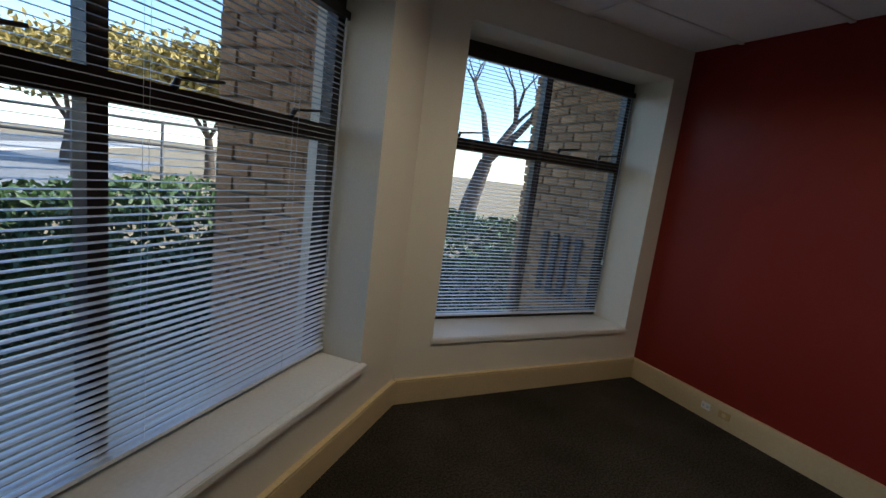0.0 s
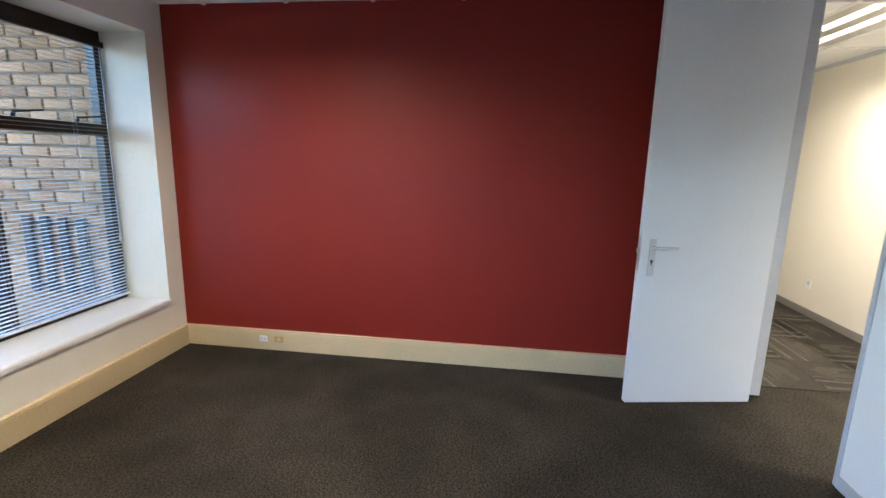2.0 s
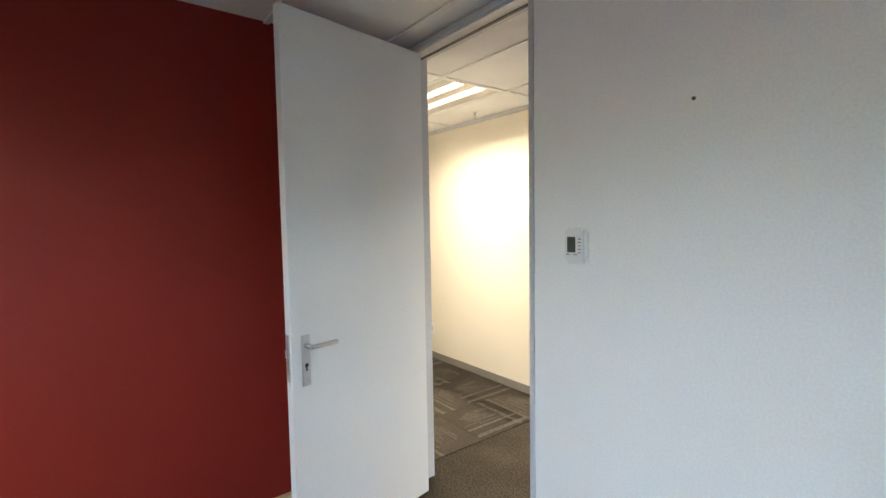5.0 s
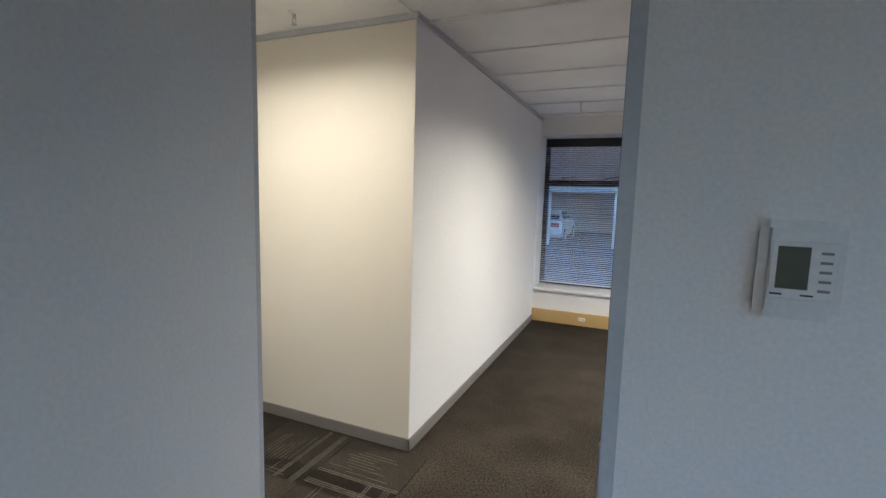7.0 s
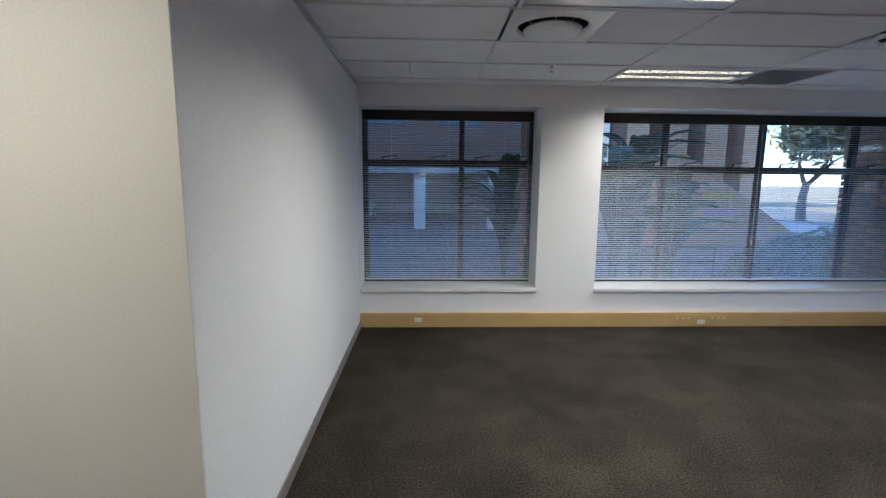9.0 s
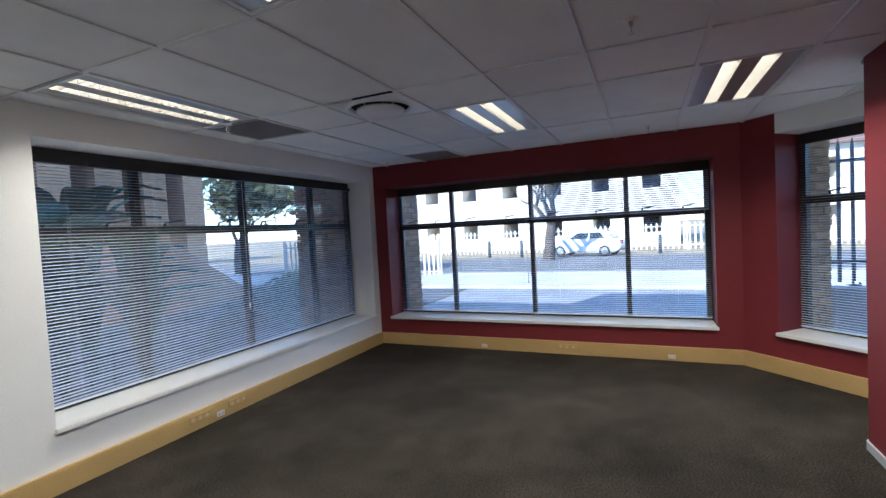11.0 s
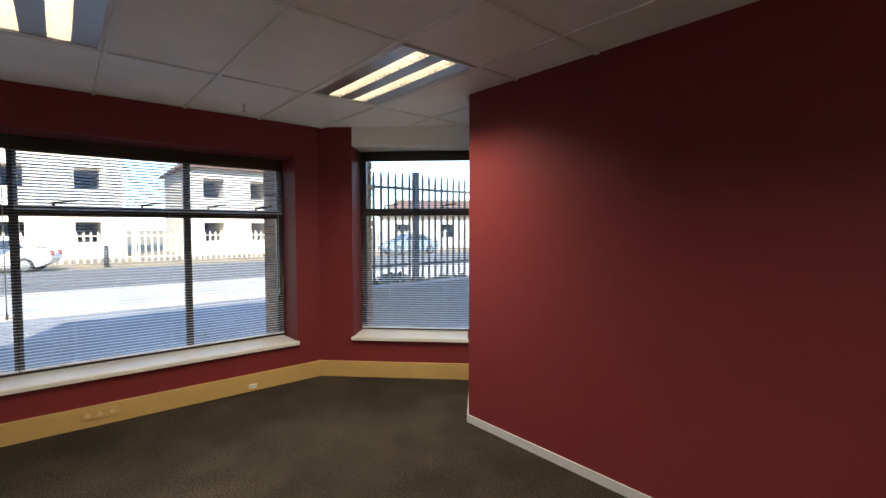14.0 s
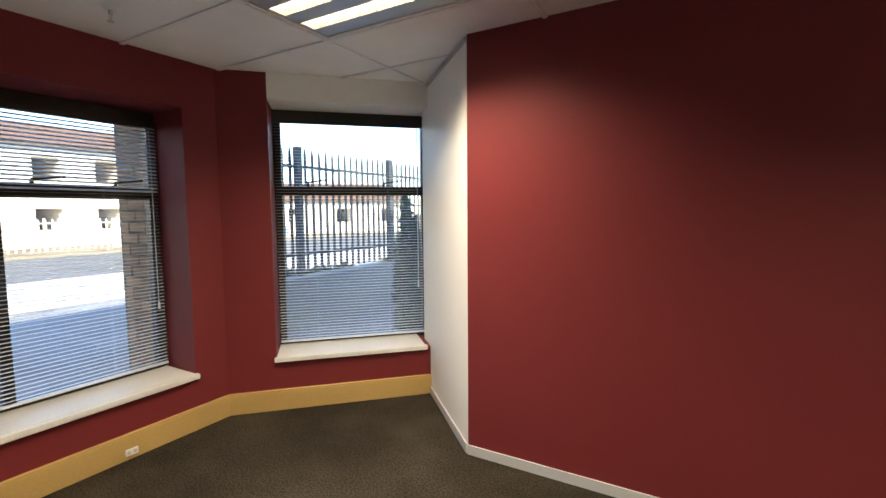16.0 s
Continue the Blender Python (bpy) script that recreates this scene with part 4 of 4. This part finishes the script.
for x, y in ((26.9, 10.4), (27.2, 12.6), (27.3, 2.6)):
    bm = bmesh.new()
    cyl(bm, (0, 0, -0.05), (0, 0, 1.0), 0.11, 0.10, 14)
    cyl(bm, (0, 0, 1.0), (0, 0, 1.06), 0.10, 0.05, 14)
    thing("bollard", bm, M_PALISADE, pose(x, y, GROUND), "dark round bollard on the verge", "bollard", "bollards")


def building(name, p0, p1, deep, storeys, storey_h, bays, wall_mat, label, base=None, roof=True, win_w=1.3, win_h=1.3):
    base = GROUND if base is None else base
    root = empty(name, along(p0, p1, base), label, "building")
    ln = length(p0, p1)
    bm = bmesh.new()
    hgt = storeys * storey_h
    cols = [(ln * (b + 0.5) / bays - win_w / 2, ln * (b + 0.5) / bays + win_w / 2) for b in range(bays)]
    xs = [0.0] + [v for c in cols for v in c] + [ln]
    for k in range(0, len(xs), 2):
        box(bm, (xs[k], -deep, 0), (xs[k + 1], 0, hgt))
    for a, b in cols:
        z = 0.0
        for s in range(storeys):
            box(bm, (a, -deep, z), (b, 0, s * storey_h + 0.95))
            z = s * storey_h + 0.95 + win_h
        box(bm, (a, -deep, z), (b, 0, hgt))
    part("wall", bm, wall_mat, root)
    for s in range(storeys):
        for a, b in cols:
            z = s * storey_h + 0.95
            bm = bmesh.new()
            box(bm, (a, -0.25, z), (b, -0.2, z + win_h))
            w = part("window", bm, M_CARGLASS, root)
            bm = bmesh.new()
            box(bm, (a, -0.2, z), (a + 0.06, -0.15, z + win_h))
            box(bm, (b - 0.06, -0.2, z), (b, -0.15, z + win_h))
            box(bm, ((a + b) / 2 - 0.03, -0.2, z), ((a + b) / 2 + 0.03, -0.15, z + win_h))
            part("frame", bm, M_WALLOUT, w)
    bm = bmesh.new()
    if roof:
        a = [(-0.4, 0.5, hgt), (ln + 0.4, 0.5, hgt), (ln + 0.4, -deep - 0.5, hgt), (-0.4, -deep - 0.5, hgt)]
        v = [bm.verts.new(p) for p in a] + [bm.verts.new((1.5, -deep / 2, hgt + 1.8)), bm.verts.new((ln - 1.5, -deep / 2, hgt + 1.8))]
        for f in ((0, 1, 5, 4), (2, 3, 4, 5), (1, 2, 5), (3, 0, 4), (3, 2, 1, 0)):
            bm.faces.new([v[i] for i in f])
        part("roof", bm, M_ROOF, root, "brown pitched tile roof")
    else:
        box(bm, (-0.1, -deep - 0.1, hgt), (ln + 0.1, 0.1, hgt + 0.35))
        part("parapet", bm, M_CONC, root)
    return root


# in these frames +y of the building faces the office
building("office_building", (47, 34), (47, 1), 10, 3, 3.4, 9, M_WALLOUT, "pale rendered three-storey building across the street", roof=False)
building("house", (44, -2.5), (44, -15), 9, 2, 3.0, 4, M_WALLOUT, "pale rendered two-storey house across the street")
building("house", (44, -24), (34, -38), 8, 1, 3.0, 4, M_WALLOUT, "pale house beyond the palisade fence")
building("brick_building", (26, 44), (8, 44), 8, 3, 3.2, 6, M_WALLOUT, "pale sunlit building beyond the court", roof=False)

# brick wing across the court, raised on columns over the parking
wing = empty("brick_wing", pose(-14, 20, GROUND), "brown brick wing raised on pale columns over shaded parking", "building")
# upper storeys, made taller out of view to block the sun
bm = bmesh.new()
box(bm, (0, 0, 2.55), (18.5, 10, 15.0))
part("wall", bm, M_BRICKFAR, wing, "brown brick upper storeys, heightened out of view to shade the court")
# unseen flank, added to keep the sun off the court
bm = bmesh.new()
box(bm, (0, -13, 0), (5.5, -0.16, 15.0))
part("sun_blocking_wing", bm, M_BRICKFAR, wing, "unseen brown brick side wing added to shade the court")
bm = bmesh.new()
box(bm, (0, -0.15, 2.2), (18.5, 0.1, 2.54))
part("beam", bm, M_CONC, wing)
for k in range(7):
    bm = bmesh.new()
    box(bm, (0.6 + k * 2.95, 0.12, 0), (1.05 + k * 2.95, 0.57, 2.54))
    part("column", bm, M_WALLOUT, wing, "pale rendered column")
bm = bmesh.new()
box(bm, (0, 9.5, 0), (18.5, 10, 2.54))
part("back_wall", bm, M_CONC, wing)
for k in range(6):
    bm = bmesh.new()
    box(bm, (1.6 + k * 2.95, -0.02, 4.0), (3.2 + k * 2.95, 0.08, 5.4))
    part("window", bm, M_CARGLASS, wing)
car(pose(-4.5, 23.0, GROUND + 0.02, 0, 0, 90), M_CARWHITE, "white car parked under the brick wing")
# stair tower and ramp
tower = empty("stair_tower", pose(5.6, 15.5, GROUND), "tan brick stair tower with tall piers and sloping stair wall", "building")
for k in range(4):
    bm = bmesh.new()
    box(bm, (k * 1.35, 2.0, 0), (k * 1.35 + 0.75, 3.2, 7.5))
    part("pier", bm, M_BRICK, tower)
bm = bmesh.new()
box(bm, (0.0, 3.2, 0), (5.0, 3.5, 7.5))
part("back_wall", bm, M_BRICKFAR, tower)
bm = bmesh.new()
prism(bm, [(0.0, 0.0), (4.6, 0.0), (4.6, 0.35), (0.6, 3.0), (0.0, 3.0)], 0.0, 0.3)
part("stair_wall", bm, M_BRICK, tower, "sloping brick stair balustrade")
# low handrail outside the north window
hr = empty("handrail", pose(0.9, 8.35, 0), "dark steel handrail outside the north window", "railing")
for z in (0.62, 0.42):
    bm = bmesh.new()
    cyl(bm, (0, 0, z), (2.1, 0, z), 0.018, n=8)
    part("rail", bm, M_PALISADE, hr)
for k in range(3):
    bm = bmesh.new()
    cyl(bm, (k * 1.05, 0, GROUND), (k * 1.05, 0, 0.62), 0.018, n=8)
    part("post", bm, M_PALISADE, hr)

# ---- carpet tiles in the corridor ----
tile_bm = bmesh.new()
box(tile_bm, (0.002, 0.002, 0.0), (0.498, 0.498, 0.006))
tile_mesh = mesh_of("carpet_tile", tile_bm, M_CARPET_STRIPE)
rib_bm = bmesh.new()
rr = random.Random(2)
for y in (0.040, 0.054, 0.068, 0.150, 0.164):
    box(rib_bm, (0.004, y, 0.006), (0.496, y + 0.005, 0.0075))
for k in range(9):
    a = rr.uniform(0.02, 0.16)
    box(rib_bm, (a, 0.20 + k * 0.024, 0.006), (a + rr.uniform(0.14, 0.26), 0.203 + k * 0.024, 0.0072))
rib_mesh = mesh_of("ribs", rib_bm, M_CARPET_LINE)
floor_ob = bpy.data.objects["floor"]
for i in range(7):
    for j in range(3):
        t = new("carpet_tile", tile_mesh)
        t.parent = floor_ob
        turn = 90 * ((i + j) % 2)
        x, y = -5.15 + i * 0.5, 2.03 + j * 0.5
        t.matrix_local = Matrix.Translation((x + 0.25, min(y, 2.87) + 0.25, 0.0)) @ pose(0, 0, 0, 0, 0, turn) @ Matrix.Translation((-0.25, -0.25, 0))
        r = new("carpet_ribs", rib_mesh)
        r.parent = t

# ---- brick piers beside the windows ----
brick_bm = bmesh.new()
box(brick_bm, (0, -0.001, 0), (0.215, 0.014, 0.070))
bmesh.ops.bevel(brick_bm, geom=[e for e in brick_bm.edges if all(v.co.y > 0.01 for v in e.verts)], offset=0.006, segments=1, affect="EDGES")
brick_mesh = mesh_of("brick", brick_bm, M_BRICK)
half_bm = bmesh.new()
box(half_bm, (0, -0.001, 0), (0.1025, 0.014, 0.070))
half_mesh = mesh_of("brick", half_bm, M_BRICK)
fix = random.Random(6)


def pier(p0, p1, thick, label, z0=GROUND, z1=2.75, end=True, zb=0.1):
    """A brick pier whose bricked face looks to the right of the way from p0 to p1."""
    p0, p1 = p1, p0
    ln = length(p0, p1)
    bm = bmesh.new()
    box(bm, (0, -thick, z0), (ln, 0, z1))
    root = thing("brick_pier", bm, M_MORTAR, along(p0, p1), label, "pier", "brick piers")
    row = 0
    z = zb
    while z + 0.07 < z1:
        s = -0.1125 if row % 2 else 0.0
        while s < ln - 0.05:
            if s < -0.01:
                me, at = half_mesh, 0.002
                step = 0.1125
                s = 0.0
            elif s + 0.215 > ln + 0.02:
                me, at, step = half_mesh, s, 0.1125
            else:
                me, at, step = brick_mesh, s, 0.225
            ob = new("brick", me)
            ob.parent = root
            ob.matrix_local = pose(at, fix.uniform(-0.004, 0.006), z + fix.uniform(-0.002, 0.002), 0, fix.uniform(-0.5, 0.5), fix.uniform(-1.2, 1.2))
            s += step
        row += 1
        z += 0.082
    return root


def local(p0, p1, s, d):
    q = along(p0, p1) @ Vector((s, -d, 0))
    return (q.x, q.y)


LABEL = "rough tan face brick pier outside the window"
pier(local(A0, A1, 0.13, 1.62), local(A0, A1, 0.13, 0.41), 0.3, LABEL)
pier(local(C0, C1, 0.395, 1.00), local(C0, C1, 0.395, 0.32), 0.3, LABEL)
pier(local(S0, S1, 1.20, 0.41), local(S0, S1, 1.20, 0.80), 0.2, LABEL)
pier(local(E0, E1, 0.225, 0.90), local(E0, E1, 0.225, 0.41), 0.25, LABEL)
pier(local(E0, E1, 4.14, 0.41), local(E0, E1, 4.14, 0.93), 0.3, LABEL)
pier(local(N0, N1, 0.12, 1.25), local(N0, N1, 0.12, 0.41), 0.3, LABEL)
pier(local(N0, N1, 4.475, 1.0), local(N0, N1, 4.475, 0.41), 0.4, LABEL)

# four upright dark bars on two crossbars before the brick pier
bars = empty("upright_bars", pose(-1.47, -2.98, 0), "four upright dark bars before the brick pier", "grille")
for k in range(4):
    bm = bmesh.new()
    box(bm, (-0.012, -0.24 + k * 0.15, 0.40), (0.012, -0.17 + k * 0.15, 0.98))
    bevel(bm, 0.004, 1)
    part("bar", bm, M_PALISADE, bars)
for z in (0.45, 0.93):
    bm = bmesh.new()
    box(bm, (-0.028, -0.26, z - 0.012), (-0.012, 0.30, z + 0.012))
    part("crossbar", bm, M_PALISADE, bars)
